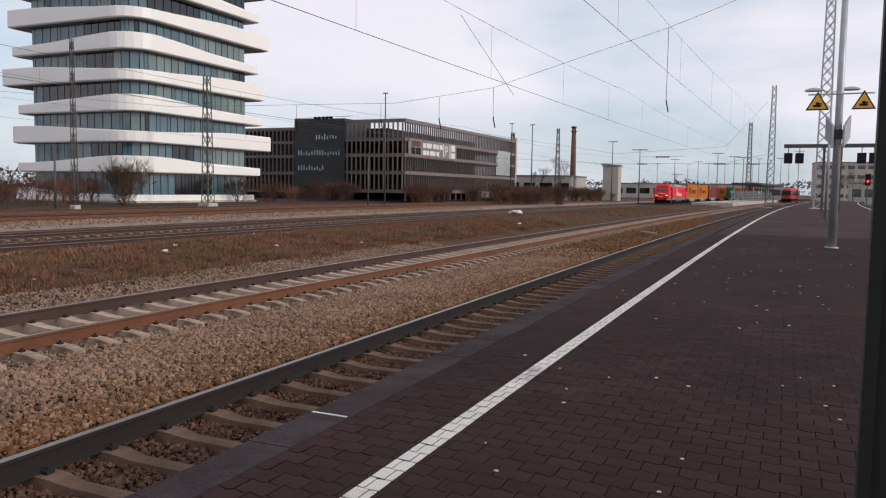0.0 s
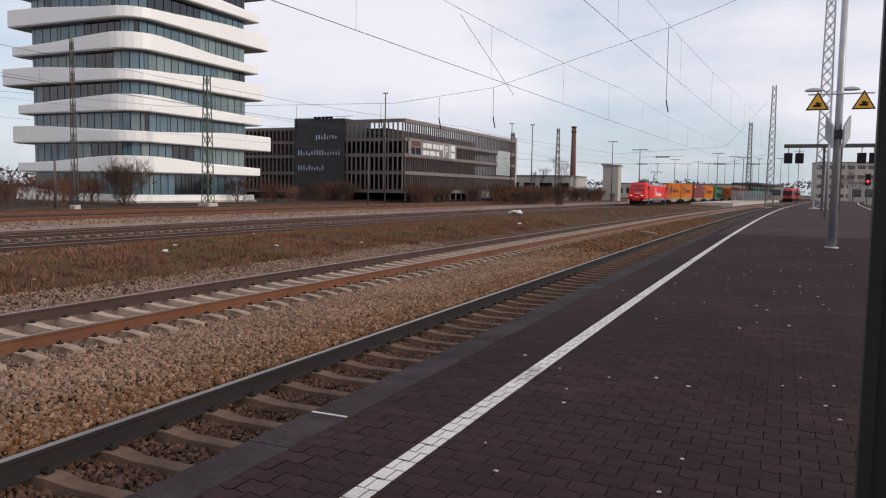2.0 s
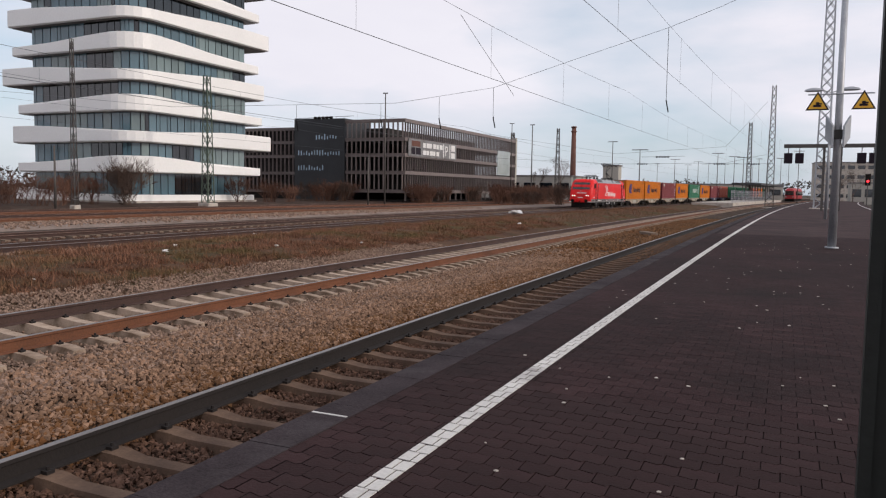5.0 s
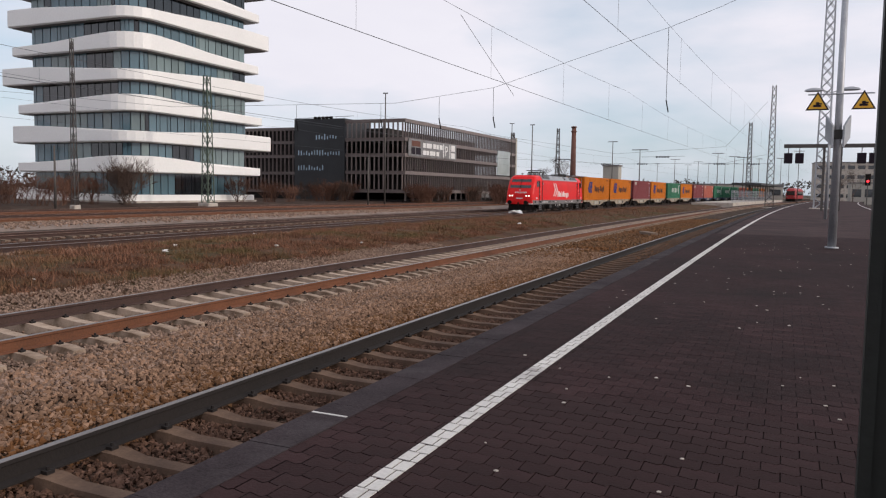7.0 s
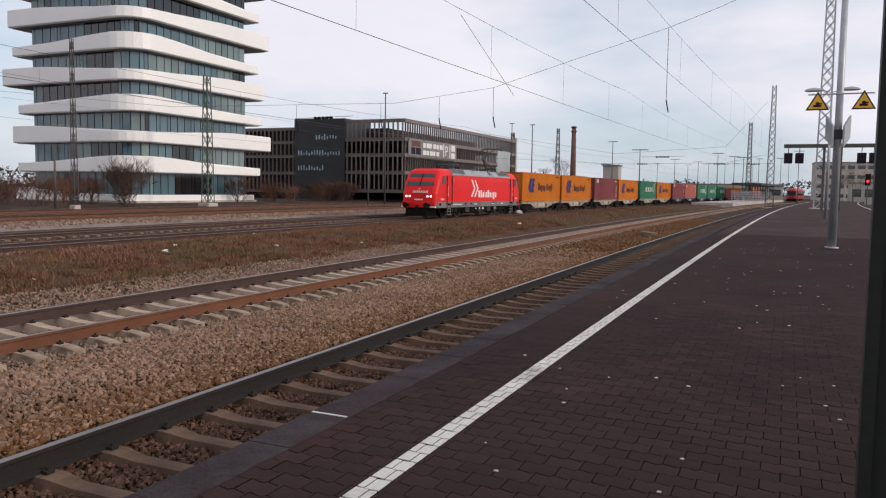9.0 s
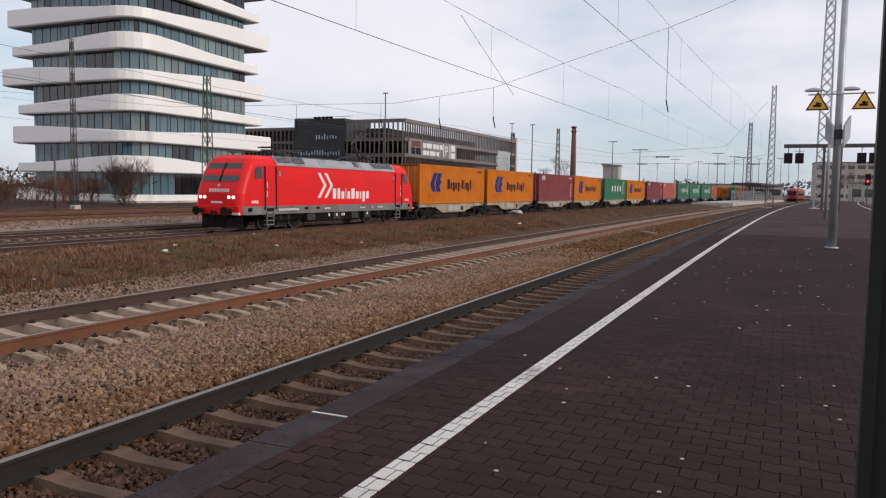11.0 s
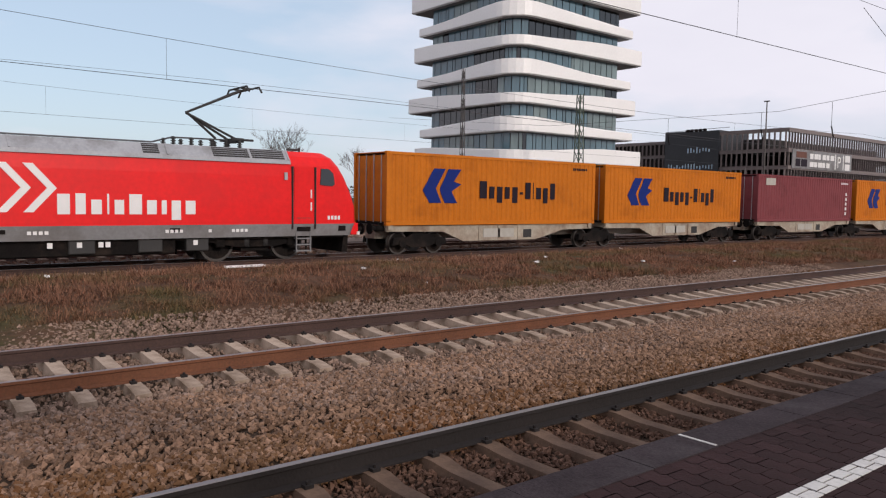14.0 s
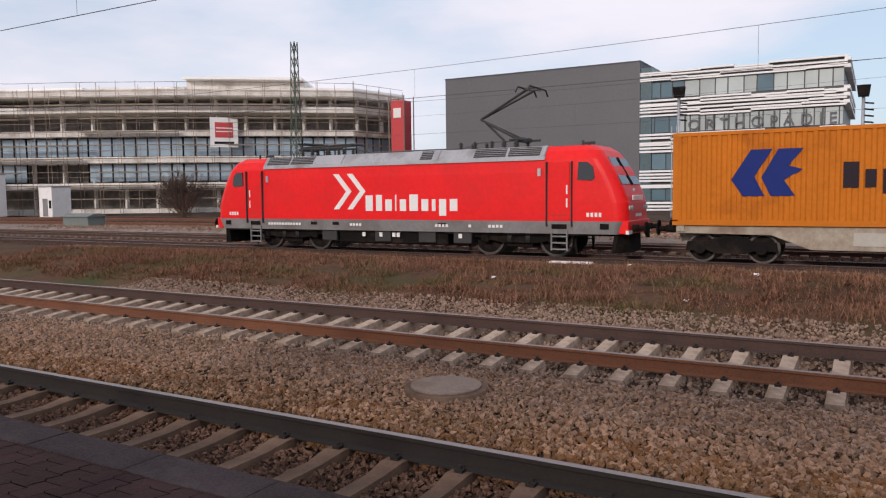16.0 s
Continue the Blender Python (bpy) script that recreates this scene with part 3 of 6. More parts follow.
# ---------------- car park with vertical fins ----------------
def car_park():
    t = thing("car_park", pose(-56.0, 110.0, 0.0), "dark multi-storey car park clad in vertical brown fins", "building")
    L, D, H = 55.5, 32.0, 13.7
    lev = [1.75, 4.8, 7.65, 10.2, 13.2]
    bm = bmesh.new()
    box(bm, -D + 0.8, -0.8, 0.8, L - 0.8, 0, 0.3)
    for z in lev[:-1]:
        box(bm, -D + 0.7, -0.7, 0.7, L - 0.7, z - 0.15, z + 0.15)
    # decks and core are coloured as dark as the shade behind the fins
    part("deck", bm, M_INTERIOR_SHADE, t)
    part("core_wall", boxes((-D + 6, -7, 7, L - 7, 0.2, 12.6)), M_INTERIOR_SHADE, t)
    for z in lev:
        part("beam", boxes((-0.55, 0.05, -0.05, L, z - 0.28, z + 0.28)), M_BROWN_FIN, t)
        part("beam", boxes((-11.2, -0.55, -0.05, 0.5, z - 0.28, z + 0.28)), M_BROWN_FIN, t)
    fin_x = boxes((-0.26, 0.0, -0.055, 0.055, 0, 1))
    fin = bpy.data.meshes.new("fin")
    fin_x.to_mesh(fin)
    fin_x.free()
    fin.materials.append(M_BROWN_FIN)
    for lo, hi in zip(lev, lev[1:]):
        for j in range(64):
            y = 0.35 + j * (L - 0.7) / 63
            if hi == 10.2 and 1.0 < y < 20.6:
                continue
            if lo < 9 and hi > 6 and 43 < y < 51.5:
                continue
            share("fin", fin, t, pose(0, y, lo + 0.25) @ Matrix.Diagonal((1, 1, hi - lo - 0.5, 1)))
        for j in range(13):
            x = -0.4 - j * 0.86
            share("fin", fin, t, pose(x, 0, lo + 0.25, 0, 0, 90) @ Matrix.Diagonal((1, 1.6, hi - lo - 0.5, 1)))
    for j in range(22):
        share("fin", fin, t, pose(0, 0.5 + j * 2.6, 0.2) @ Matrix.Diagonal((1, 2.0, 1.3, 1)))
    st = part("stair_block", boxes((-21.2, -11.2, -0.3, 8, 0, 13.75)), M_DARK, t, "black clad stair block of the car park")
    part("roof_screen", boxes((-21.2, -16.2, -0.25, -0.05, 13.75, 13.85), *[(-21.2 + i, -21.1 + i, -0.25, -0.1, 12.6, 13.8) for i in range(6)]), M_FRAME, t)
    rnd = random.Random(3)
    for z, n in ((10.3, 8), (7.6, 16), (5.0, 10)):
        for i in range(n):
            x = -20.8 + (4 if z > 10 else 0.4) + i * (8.6 / 16 if z < 10 else 0.55)
            part("slot_window", boxes((x, x + 0.18, -0.36, -0.28, z - 0.1 + rnd.random() * 0.3, z + 0.45 + rnd.random() * 0.5)), M_GLASS_BLUE, t)
    # wing body coloured near black for the shade behind its fins
    part("low_wing", boxes((-40, -21.2, 0.6, 20, 0, 12.2)), M_INTERIOR_SHADE, t)
    for z in (1.5, 4.6, 7.5, 9.9, 12.2):
        part("beam", boxes((-40, -21.2, -0.05, 0.5, z - 0.25, z + 0.25)), M_BROWN_FIN, t)
    for lo, hi in ((1.5, 4.6), (4.6, 7.5), (7.5, 9.9), (9.9, 12.2)):
        for j in range(22):
            share("fin", fin, t, pose(-21.6 - j * 0.85, 0, lo + 0.2, 0, 0, 90) @ Matrix.Diagonal((1, 1.5, hi - lo - 0.4, 1)))
    sign = part("banner", boxes((0.06, 0.2, 0.9, 20.6, 7.6, 10.4)), M_GREYBAND, t, "long grey car park banner")
    def flat(nm, y0, y1, z0, z1, m):
        return part(nm, boxes((0.2, 0.24, y0, y1, z0, z1)), m, sign)
    flat("banner_logo", 2.0, 5.2, 9.2, 10.1, M_BRICK)
    flat("banner_logo", 1.9, 3.3, 7.9, 9.0, M_LOGO_DARK)
    flat("banner_logo", 3.6, 5.4, 7.9, 9.0, M_LOGO_DARK)
    for i, wd in enumerate((1.0, 1.3, 0.7, 1.1, 0.9, 1.2)):
        flat("banner_bar", 6.3 + i * 1.35, 6.3 + i * 1.35 + wd, 9.15, 9.95, M_LOGO_WHITE)
    for i, wd in enumerate((1.2, 1.0, 1.25, 0.9, 1.1)):
        flat("banner_bar", 6.3 + i * 1.35, 6.3 + i * 1.35 + wd, 7.95, 8.7, M_LOGO_WHITE)
    flat("banner_panel", 14.6, 14.9, 7.8, 10.2, M_LOGO_WHITE)
    cu = bpy.data.curves.new("banner_letter", "FONT")
    cu.body, cu.size, cu.extrude = "P", 2.6, 0.02
    cu.materials.append(M_LOGO_WHITE)
    ob = new("banner_letter", cu)
    ob.parent = sign
    ob.matrix_basis = pose(0.24, 15.3, 8.1, 90, 0, 90)
    flat("banner_panel", 17.4, 17.7, 7.8, 10.2, M_LOGO_WHITE)
    flat("banner_picture", 18.2, 19.9, 9.1, 10.2, M_LOGO_WHITE)
    flat("banner_picture", 18.2, 19.9, 7.8, 8.8, M_LOGO_WHITE)
    part("poster", boxes((0.05, 0.15, 43.2, 51.2, 5.4, 10.6)), M_GLASS_PALE, t, "tall pale poster on the facade")
    part("corner_post", boxes((-0.9, 0.15, L - 0.3, L + 0.5, 0, 14.0)), M_CREAM, t)
    return t


car_park()

# ---------------- grey hall and striped clinic ----------------
def hall():
    t = thing("grey_hall", pose(-80, -45.2, 0), "windowless hall clad in plain grey panels", "building")
    bm = bmesh.new()
    box(bm, -28, 0, 0, 23.4, 0, 15.7)
    part("body", bm, M_GREY_WALL, t)
    part("parapet", boxes((-28, 0.06, -0.05, 23.45, 15.7, 15.82)), M_FRAME, t)
    part("side_wall", boxes((-20, 0.0, 23.46, 24.6, 0, 15.0)), M_TEAL, t)
    return t


hall()


def clinic():
    t = thing("clinic", pose(-80, -20.6, 0), "clinic building with white horizontal stripes and window bands", "building")
    L, H = 18.0, 14.55
    part("body", boxes((-22, -0.35, -1.2, L - 0.3, 0, H - 0.1)), M_FRAME, t)
    rnd = random.Random(8)
    stripe = bpy.data.meshes.new("stripe")
    bm = boxes((-0.35, 0.08, 0, 1, 0, 1))
    bm.to_mesh(stripe)
    bm.free()
    stripe.materials.append(M_STRIPE)
    def band(za, zb, n):
        for i in range(n):
            z = za + (zb - za) * i / n
            y = -1.2
            while y < L:
                ln = min(rnd.choice((3.2, 4.8, 6.1)), L - y)
                dz = rnd.choice((0, 0.08, -0.08))
                share("stripe", stripe, t, pose(rnd.uniform(-0.04, 0.04), y, z + dz) @ Matrix.Diagonal((1, ln, (zb - za) / n * 0.58, 1)))
                y += ln
    band(13.45, 14.6, 4)
    band(9.9, 11.75, 6)
    band(6.1, 8.2, 6)
    band(2.4, 4.4, 6)
    band(0.1, 1.2, 3)
    for z0, z1 in ((11.75, 13.45), (8.2, 9.9), (4.4, 6.1), (1.2, 2.4)):
        y = -1.2
        while y < L - 0.4:
            w = rnd.choice((0.9, 1.2, 1.2, 1.5))
            me = M_GLASS_PALE if (z0 == 8.2 or rnd.random() < 0.85) and y > 2.5 else M_GLASS
            part("pane", boxes((-0.3, -0.22, y + 0.06, min(L - 0.3, y + w - 0.06), z0 + 0.05, z1 - 0.05)), me, t)
            y += w
    # stripes run back along the end of the building
    for i in range(22):
        z = 0.4 + i * 0.65
        if any(a < z < b for a, b in ((11.7, 13.2), (8.2, 9.7), (4.4, 5.9))):
            continue
        part("end_stripe", boxes((-20, 0.05, L - 0.28, L + 0.25, z, z + 0.33)), M_STRIPE, t)
    cu = bpy.data.curves.new("sign_letter", "FONT")
    cu.body, cu.size, cu.extrude, cu.space_character = "ORTHOP\u00c4DIE", 1.5, 0.04, 1.62
    cu.materials.append(M_GREY_WALL)
    ob = new("sign_letters", cu)
    ob.parent = t
    ob.matrix_basis = pose(0.05, 3.7, 8.35, 90, 0, 90)
    for i in range(10):
        part("sign_divider", boxes((-0.2, 0.02, 3.35 + i * 1.4, 3.5 + i * 1.4, 8.2, 9.8)), M_FRAME, t)
    return t


clinic()

# ---------------- building shell under scaffolding ----------------
def shell_building():
    t = thing("building_shell", None, "concrete building shell under construction behind scaffolding", "building")
    P = [Vector(p) for p in ((-42.0, -113.0, 0), (-57.0, -93.0, 0), (-60.4, -85.6, 0), (-66.5, -75.5, 0), (-75.5, -63.8, 0), (-80.0, -58.6, 0), (-89.0, -57.0, 0))]
    P = [Vector((p.x * 1.02, p.y * 1.02, 0)) for p in P]
    FLS = [0.3, 3.6, 6.9, 10.2, 13.2, 15.2]
    back = Vector((-0.62, -0.35, 0)).normalized()
    def strip(z0, z1, d0, d1, m, nm, segs=None):
        bm = bmesh.new()
        outer = [p - back * d0 for p in P]
        inner = [p + back * d1 for p in P]
        if not segs:
            prism(bm, [(q.x, q.y) for q in outer + inner[::-1]], 2, z0, z1)
            return part(nm, bm, m, t)
        for i in range(len(P) - 1):
            if segs and i not in segs:
                continue
            pts = [outer[i], outer[i + 1], inner[i + 1], inner[i]]
            prism(bm, [(q.x, q.y) for q in pts], 2, z0, z1)
        return part(nm, bm, m, t)
    for i, z in enumerate(FLS):
        top = i == len(FLS) - 1
        strip(z - 0.40, z + (0.52 if top else 0.36), 0.6, 14, M_SHELL, "floor_slab")
    # set-back concrete wall; the shade of the open floors is in its colour
    strip(0.3, 12.9, -4.5, 12, M_INNER_SHADE, "inner_wall")
    strip(7.4, 9.6, -0.6, 0.9, M_GLASS_BLUE, "window_band")
    strip(4.2, 6.3, -0.6, 0.9, M_GLASS_BLUE, "window_band", (0, 2, 3, 4))
    strip(15.78, 16.3, -2.0, 10, M_SHELL, "roof_storey", (2,))
    strip(15.7, 17.2, -2.6, 10, M_SHELL, "roof_storey", (3,))
    for segs in ((0, 1), (4, 5)):
        strip(15.72, 16.0, 0.3, 1.2, M_WHITE, "parapet_cap", segs)
    strip(17.2, 17.5, -1.2, 10, M_WHITE, "roof_cap", (3,))
    for i in range(len(P) - 1):
        a, b = P[i], P[i + 1]
        n = max(2, round((b - a).length / 4.2))
        for j in range(n):
            p = a.lerp(b, j / n) + back * 2.2
            for z0, z1 in zip(FLS, FLS[1:]):
                part("column", boxes((p.x - 0.18, p.x + 0.18, p.y - 0.18, p.y + 0.18, z0 + 0.28, z1 - 0.3)), M_SHELL, t)
    # dark mullions before the glazed storeys
    for i in range(len(P) - 1):
        a, b = P[i] - back * -0.55, P[i + 1] - back * -0.55
        n = max(2, round((b - a).length / 1.5))
        for j in range(n + 1):
            p = a.lerp(b, j / n)
            for z0, z1 in ((7.3, 9.8), (4.0, 6.5)):
                part("mullion", boxes((p.x - 0.07, p.x + 0.07, p.y - 0.07, p.y + 0.07, z0, z1)), M_FRAME, t)
    return t, P, back


shell, SHELL_P, SHELL_BACK = shell_building()


def scaffold():
    t = thing("scaffolding", None, "steel tube scaffolding with plank decks along the building shell", "scaffolding")
    rnd = random.Random(4)
    for i in range(len(SHELL_P) - 1):
        a, b = SHELL_P[i] - SHELL_BACK * 1.0, SHELL_P[i + 1] - SHELL_BACK * 1.0
        n = max(2, round((b - a).length / 2.3))
        for j in range(n + 1):
            p = a.lerp(b, j / n)
            for off in (0, 0.9):
                q = p - SHELL_BACK * off
                bm = bmesh.new()
                tube(bm, (q.x, q.y, -0.2), (q.x, q.y, 16.9 - rnd.random() * 1.6), 0.036, 4)
                part("standard", bm, M_SCAFF, t)
        for z in steps(2.0, 15.4, 8):
            for off in (0, 0.9):
                o2 = -SHELL_BACK * off
                for dz in ((0, 1.0) if off else (0,)):
                    bm = bmesh.new()
                    tube(bm, (a.x + o2.x, a.y + o2.y, z + dz), (b.x + o2.x, b.y + o2.y, z + dz), 0.03, 4)
                    part("ledger", bm, M_SCAFF, t)
        for z in steps(2.0, 13.7, 7):
            if rnd.random() < 0.2:
                continue
            bm = bmesh.new()
            q = [a, b, b - SHELL_BACK * 0.85, a - SHELL_BACK * 0.85]
            prism(bm, [(v.x, v.y) for v in q], 2, z - 0.09, z + 0.02)
            part("plank_deck", bm, M_PLANK, t)
    return t


scaffold()
sg = thing("site_banner", pose(-69.7, -71.4, 8.3, 0, 0, 143 - 90), "white building-site banner with a red square emblem", "sign")
part("sheet", boxes((-0.05, 0.0, -1.7, 1.7, 0, 3.7)), M_LOGO_WHITE, sg)
part("emblem", boxes((0.0, 0.03, -1.1, 1.1, 1.2, 3.1)), M_REDPLASTIC, sg)
part("emblem_wave", boxes((0.03, 0.05, -1.0, 1.0, 2.3, 2.45), (0.03, 0.05, -1.0, 1.0, 1.9, 2.02)), M_LOGO_WHITE, sg)
part("text_bar", boxes((0.0, 0.02, -1.2, 1.2, 0.4, 0.7)), M_LOGO_DARK, sg)
rt = thing("hoist_tower", pose(-86.6, -55.8, 0), "red sheeted construction hoist tower", "scaffolding")
part("frame", tubes([((x, y, 0), (x, y, 15.2)) for x in (-1.2, 1.2) for y in (-1.2, 1.2)], 0.08), M_SCAFF, rt)
part("sheeting", boxes((-1.0, 1.0, -0.95, 0.95, 6.2, 14.6)), M_REDPLASTIC, rt)
part("panel", boxes((1.0, 1.05, -0.6, 0.6, 12.3, 13.6)), M_LOGO_WHITE, rt)

# ---------------- trains ----------------
def wheelset(parent, y, r, gauge_half=0.7525, z=None):
    bm = bmesh.new()
    for s in (-1, 1):
        x = s * gauge_half
        tube(bm, (x - 0.065, 0, 0), (x + 0.065, 0, 0), r, 28)
        tube(bm, (x - s * 0.10, 0, 0), (x - s * 0.06, 0, 0), r + 0.028, 28)
        for k in range(8):
            a = k * math.tau / 8
            tube(bm, (x + s * 0.065, 0.55 * r * math.cos(a), 0.55 * r * math.sin(a)), (x + s * 0.085, 0.55 * r * math.cos(a), 0.55 * r * math.sin(a)), 0.07 * r / 0.6, 5, mi=1)
        tube(bm, (x + s * 0.065, 0, 0), (x + s * 0.07, 0, 0), r * 0.86, 24, mi=1)
        tube(bm, (x, 0, 0), (x + s * 0.14, 0, 0), r * 0.25, 10, mi=1)
    tube(bm, (-gauge_half, 0, 0), (gauge_half, 0, 0), 0.09, 8, mi=1)
    ob = part("wheelset", bm, [M_TYRE, M_BLACK], parent)
    ob.matrix_basis = pose(0, y, r)
    return ob


def buffers(parent, y, s, z=1.05):
    for x in (-0.875, 0.875):
        bm = bmesh.new()
        tube(bm, (x, y, z), (x, y + s * 0.38, z), 0.12, 10)
        tube(bm, (x, y + s * 0.38, z), (x, y + s * 0.62, z), 0.09, 10)
        tube(bm, (x, y + s * 0.60, z), (x, y + s * 0.65, z), 0.22, 12)
        part("buffer", bm, M_BLACK, parent)


def loco():
    t = thing("locomotive", None, "red electric freight locomotive with a grey lower band and grey roof", "locomotive")
    lv = [(0.85, 1.44, 8.95, 0.3), (1.28, 1.49, 9.18, 0.42), (1.9, 1.49, 9.16, 0.45), (2.4, 1.48, 8.98, 0.45), (2.95, 1.47, 8.72, 0.45), (3.36, 1.44, 8.45, 0.42), (3.66, 1.30, 8.22, 0.4), (3.84, 1.08, 7.95, 0.4)]
    bm = bmesh.new()
    ring_loft(bm, [round_rect(hw, e, r, z, 0, 0, 9) for z, hw, e, r in lv], [0, 1, 1, 1, 1, 1, 1, 1], smooth=False)
    part("body", bm, [M_GREYBAND, M_RED], t)
    for s in (-1, 1):
        bm = boxes((-1.38, 1.38, s * 9.06 - 0.16, s * 9.06 + 0.16, 0.86, 1.30), bev=0.02)
        part("buffer_beam", bm, M_RED, t)
        part("white_marker", boxes((-1.44, -1.0, s * 9.2 - 0.05, s * 9.2 + 0.05, 0.86, 0.98), (1.0, 1.44, s * 9.2 - 0.05, s * 9.2 + 0.05, 0.86, 0.98)), M_LOGO_WHITE, t)
        bm = bmesh.new()
        rings = [[(x, s * (9.0 + b), 0.86) for x, b in ((-1.25, -0.15), (-0.6, 0.1), (0.6, 0.1), (1.25, -0.15), (1.2, -0.3), (-1.2, -0.3))], [(x, s * (9.0 + b), 0.22) for x, b in ((-1.35, -0.25), (-0.6, 0.12), (0.6, 0.12), (1.35, -0.25), (1.2, -0.4), (-1.2, -0.4))]]
        ring_loft(bm, rings)
        part("snow_plough", bm, M_BLACK, t)
        buffers(t, s * 9.05, s)
        bm = bmesh.new()
        tube(bm, (0, s * 9.1, 1.0), (0, s * 9.5, 0.98), 0.05, 6)
        box(bm, -0.06, 0.06, s * 9.5 - 0.06, s * 9.5 + 0.06, 0.7, 1.06)
        part("coupling", bm, M_BLACK, t)
        # windscreen and its dark surround follow the sloping nose
        bm = bmesh.new()
        fr = [(-1.16, 2.52), (1.16, 2.52), (1.02, 3.42), (-1.02, 3.42)]
        def nose(z):
            return np.interp(z, [1.9, 2.4, 2.95, 3.36, 3.66], [9.16, 8.98, 8.72, 8.45, 8.22])
        a = [bm.verts.new((x, s * (nose(z) + 0.03), z)) for x, z in fr]
        b = [bm.verts.new((x, s * (nose(z) - 0.1), z)) for x, z in fr]
        for i in range(4):
            bm.faces.new((a[i], a[(i + 1) % 4], b[(i + 1) % 4], b[i]))
        bm.faces.new(a)
        bm.faces.new(b[::-1])
        bmesh.ops.recalc_face_normals(bm, faces=bm.faces[:])
        part("windscreen", bm, M_GLASS_DARK, t, "sloping cab windscreen reflecting the sky")
        part("windscreen_post", tubes([((0, s * (nose(2.5) + 0.04), 2.5), (0, s * (nose(3.44) + 0.04), 3.44))], 0.04), M_BLACK, t)
        for x in (-0.9, 0.9):
            for dx in (-0.14, 0.14):
                bm = bmesh.new()
                tube(bm, (x + dx, s * 9.1, 1.72), (x + dx, s * 9.2, 1.72), 0.085, 10)
                part("headlight", bm, glow("lamp_warm", (1.0, 0.93, 0.8), 1.2) if s < 0 else M_GLASS_PALE, t)
        bm = bmesh.new()
        tube(bm, (0, s * 8.95, 2.3), (0, s * 9.05, 2.3), 0.07, 10)
        part("headlight", bm, M_GLASS_PALE, t)
        part("number_bar", boxes((-0.35, 0.35, s * 9.185 - 0.01, s * 9.185 + 0.01, 1.42, 1.52)), M_LOGO_WHITE, t)
        part("front_logo", boxes(*[(-0.45 + i * 0.16, -0.36 + i * 0.16, s * 9.19 - 0.02, s * 9.19 + 0.02, 1.98, 2.14) for i in range(8)]), M_LOGO_WHITE, t)
    # roof hood with grilles
    bm = bmesh.new()
    prism(bm, [(-1.50, 3.37), (1.50, 3.37), (1.46, 3.50), (1.16, 3.86), (-1.16, 3.86), (-1.46, 3.50)], 1, -6.35, 6.35)
    part("roof_hood", bm, M_ROOFGREY, t)
    def slope(nm, y0, y1, m, u0=0.08, u1=0.92, out=0.015):
        for s in (-1, 1):
            bm = bmesh.new()
            p0, p1 = Vector((s * 1.46, 0, 3.50)), Vector((s * 1.16, 0, 3.86))
            q0, q1 = p0.lerp(p1, u0), p0.lerp(p1, u1)
            nrm = Vector((s * 0.36, 0, 0.30)).normalized()
            ring = [Vector((q0.x, y0, q0.z)), Vector((q0.x, y1, q0.z)), Vector((q1.x, y1, q1.z)), Vector((q1.x, y0, q1.z))]
            ring_loft(bm, [[r - nrm * 0.01 for r in ring], [r + nrm * out for r in ring]])
            part(nm, bm, m, t)
    for y0, y1 in ((-6.2, -5.0), (-4.9, -3.75), (3.6, 4.85), (4.95, 6.15), (1.35, 1.85)):
        slope("roof_grille", y0, y1, M_GRILLE)
        for k in range(4):
            slope("grille_bar", y0, y1, M_ROOFGREY, 0.2 + k * 0.19, 0.23 + k * 0.19, 0.025)
    for y in (-6.3, -2.3, 2.1, 6.3):
        slope("roof_seam", y - 0.03, y + 0.03, M_ROOFGREY, 0, 1, 0.03)
    for s in (-1, 1):
        def side(nm, y0, y1, z0, z1, m, th=0.012, off=1.49):
            return part(nm, boxes((min(s * off, s * (off + th)), max(s * off, s * (off + th)), y0, y1, z0, z1)), m, t)
        for e in (-1, 1):
            # cab side window with a slanted front edge
            bm = bmesh.new()
            prism(bm, [(e * 8.12, 2.72), (e * 8.06, 3.1), (e * 7.86, 3.26), (e * 7.56, 3.26), (e * 7.52, 2.68), (e * 8.02, 2.64)], 0, min(s * 1.44, s * 1.505), max(s * 1.44, s * 1.505))
            part("cab_window", bm, M_GLASS_DARK, t)
            d = side("cab_door", e * 6.87 - 0.37, e * 6.87 + 0.37, 1.30, 3.28, M_RED, 0.012)
            side("door_seam", e * 6.87 - 0.30, e * 6.87 + 0.30, 1.48, 1.50, M_BRICK, 0.016)
            for yy in (e * 7.32, e * 6.42):
                bm = tubes([((s * 1.54, yy, 1.1), (s * 1.54, yy, 3.3))], 0.022)
                box(bm, min(s * 1.47, s * 1.50), max(s * 1.47, s * 1.50), yy - 0.03, yy + 0.03, 1.1, 3.3)
                part("handrail", bm, M_GRILLE, t)
            bm = bmesh.new()
            for z in (0.30, 0.52, 0.74):
                box(bm, min(s * 1.25, s * 1.5), max(s * 1.25, s * 1.5), e * 6.87 - 0.27, e * 6.87 + 0.27, z, z + 0.04)
            for yy in (-0.28, 0.28):
                box(bm, min(s * 1.44, s * 1.5), max(s * 1.44, s * 1.5), e * 6.87 + yy - 0.02, e * 6.87 + yy + 0.02, 0.28, 1.0)
            part("cab_steps", bm, M_GREYBAND, t)
            side("step_recess", e * 6.87 - 0.27, e * 6.87 + 0.27, 1.02, 1.18, M_BLACK, 0.006)
            side("lamp_box", e * 8.45 - 0.15, e * 8.45 + 0.15, 1.02, 1.2, M_BLACK, 0.02, 1.475)
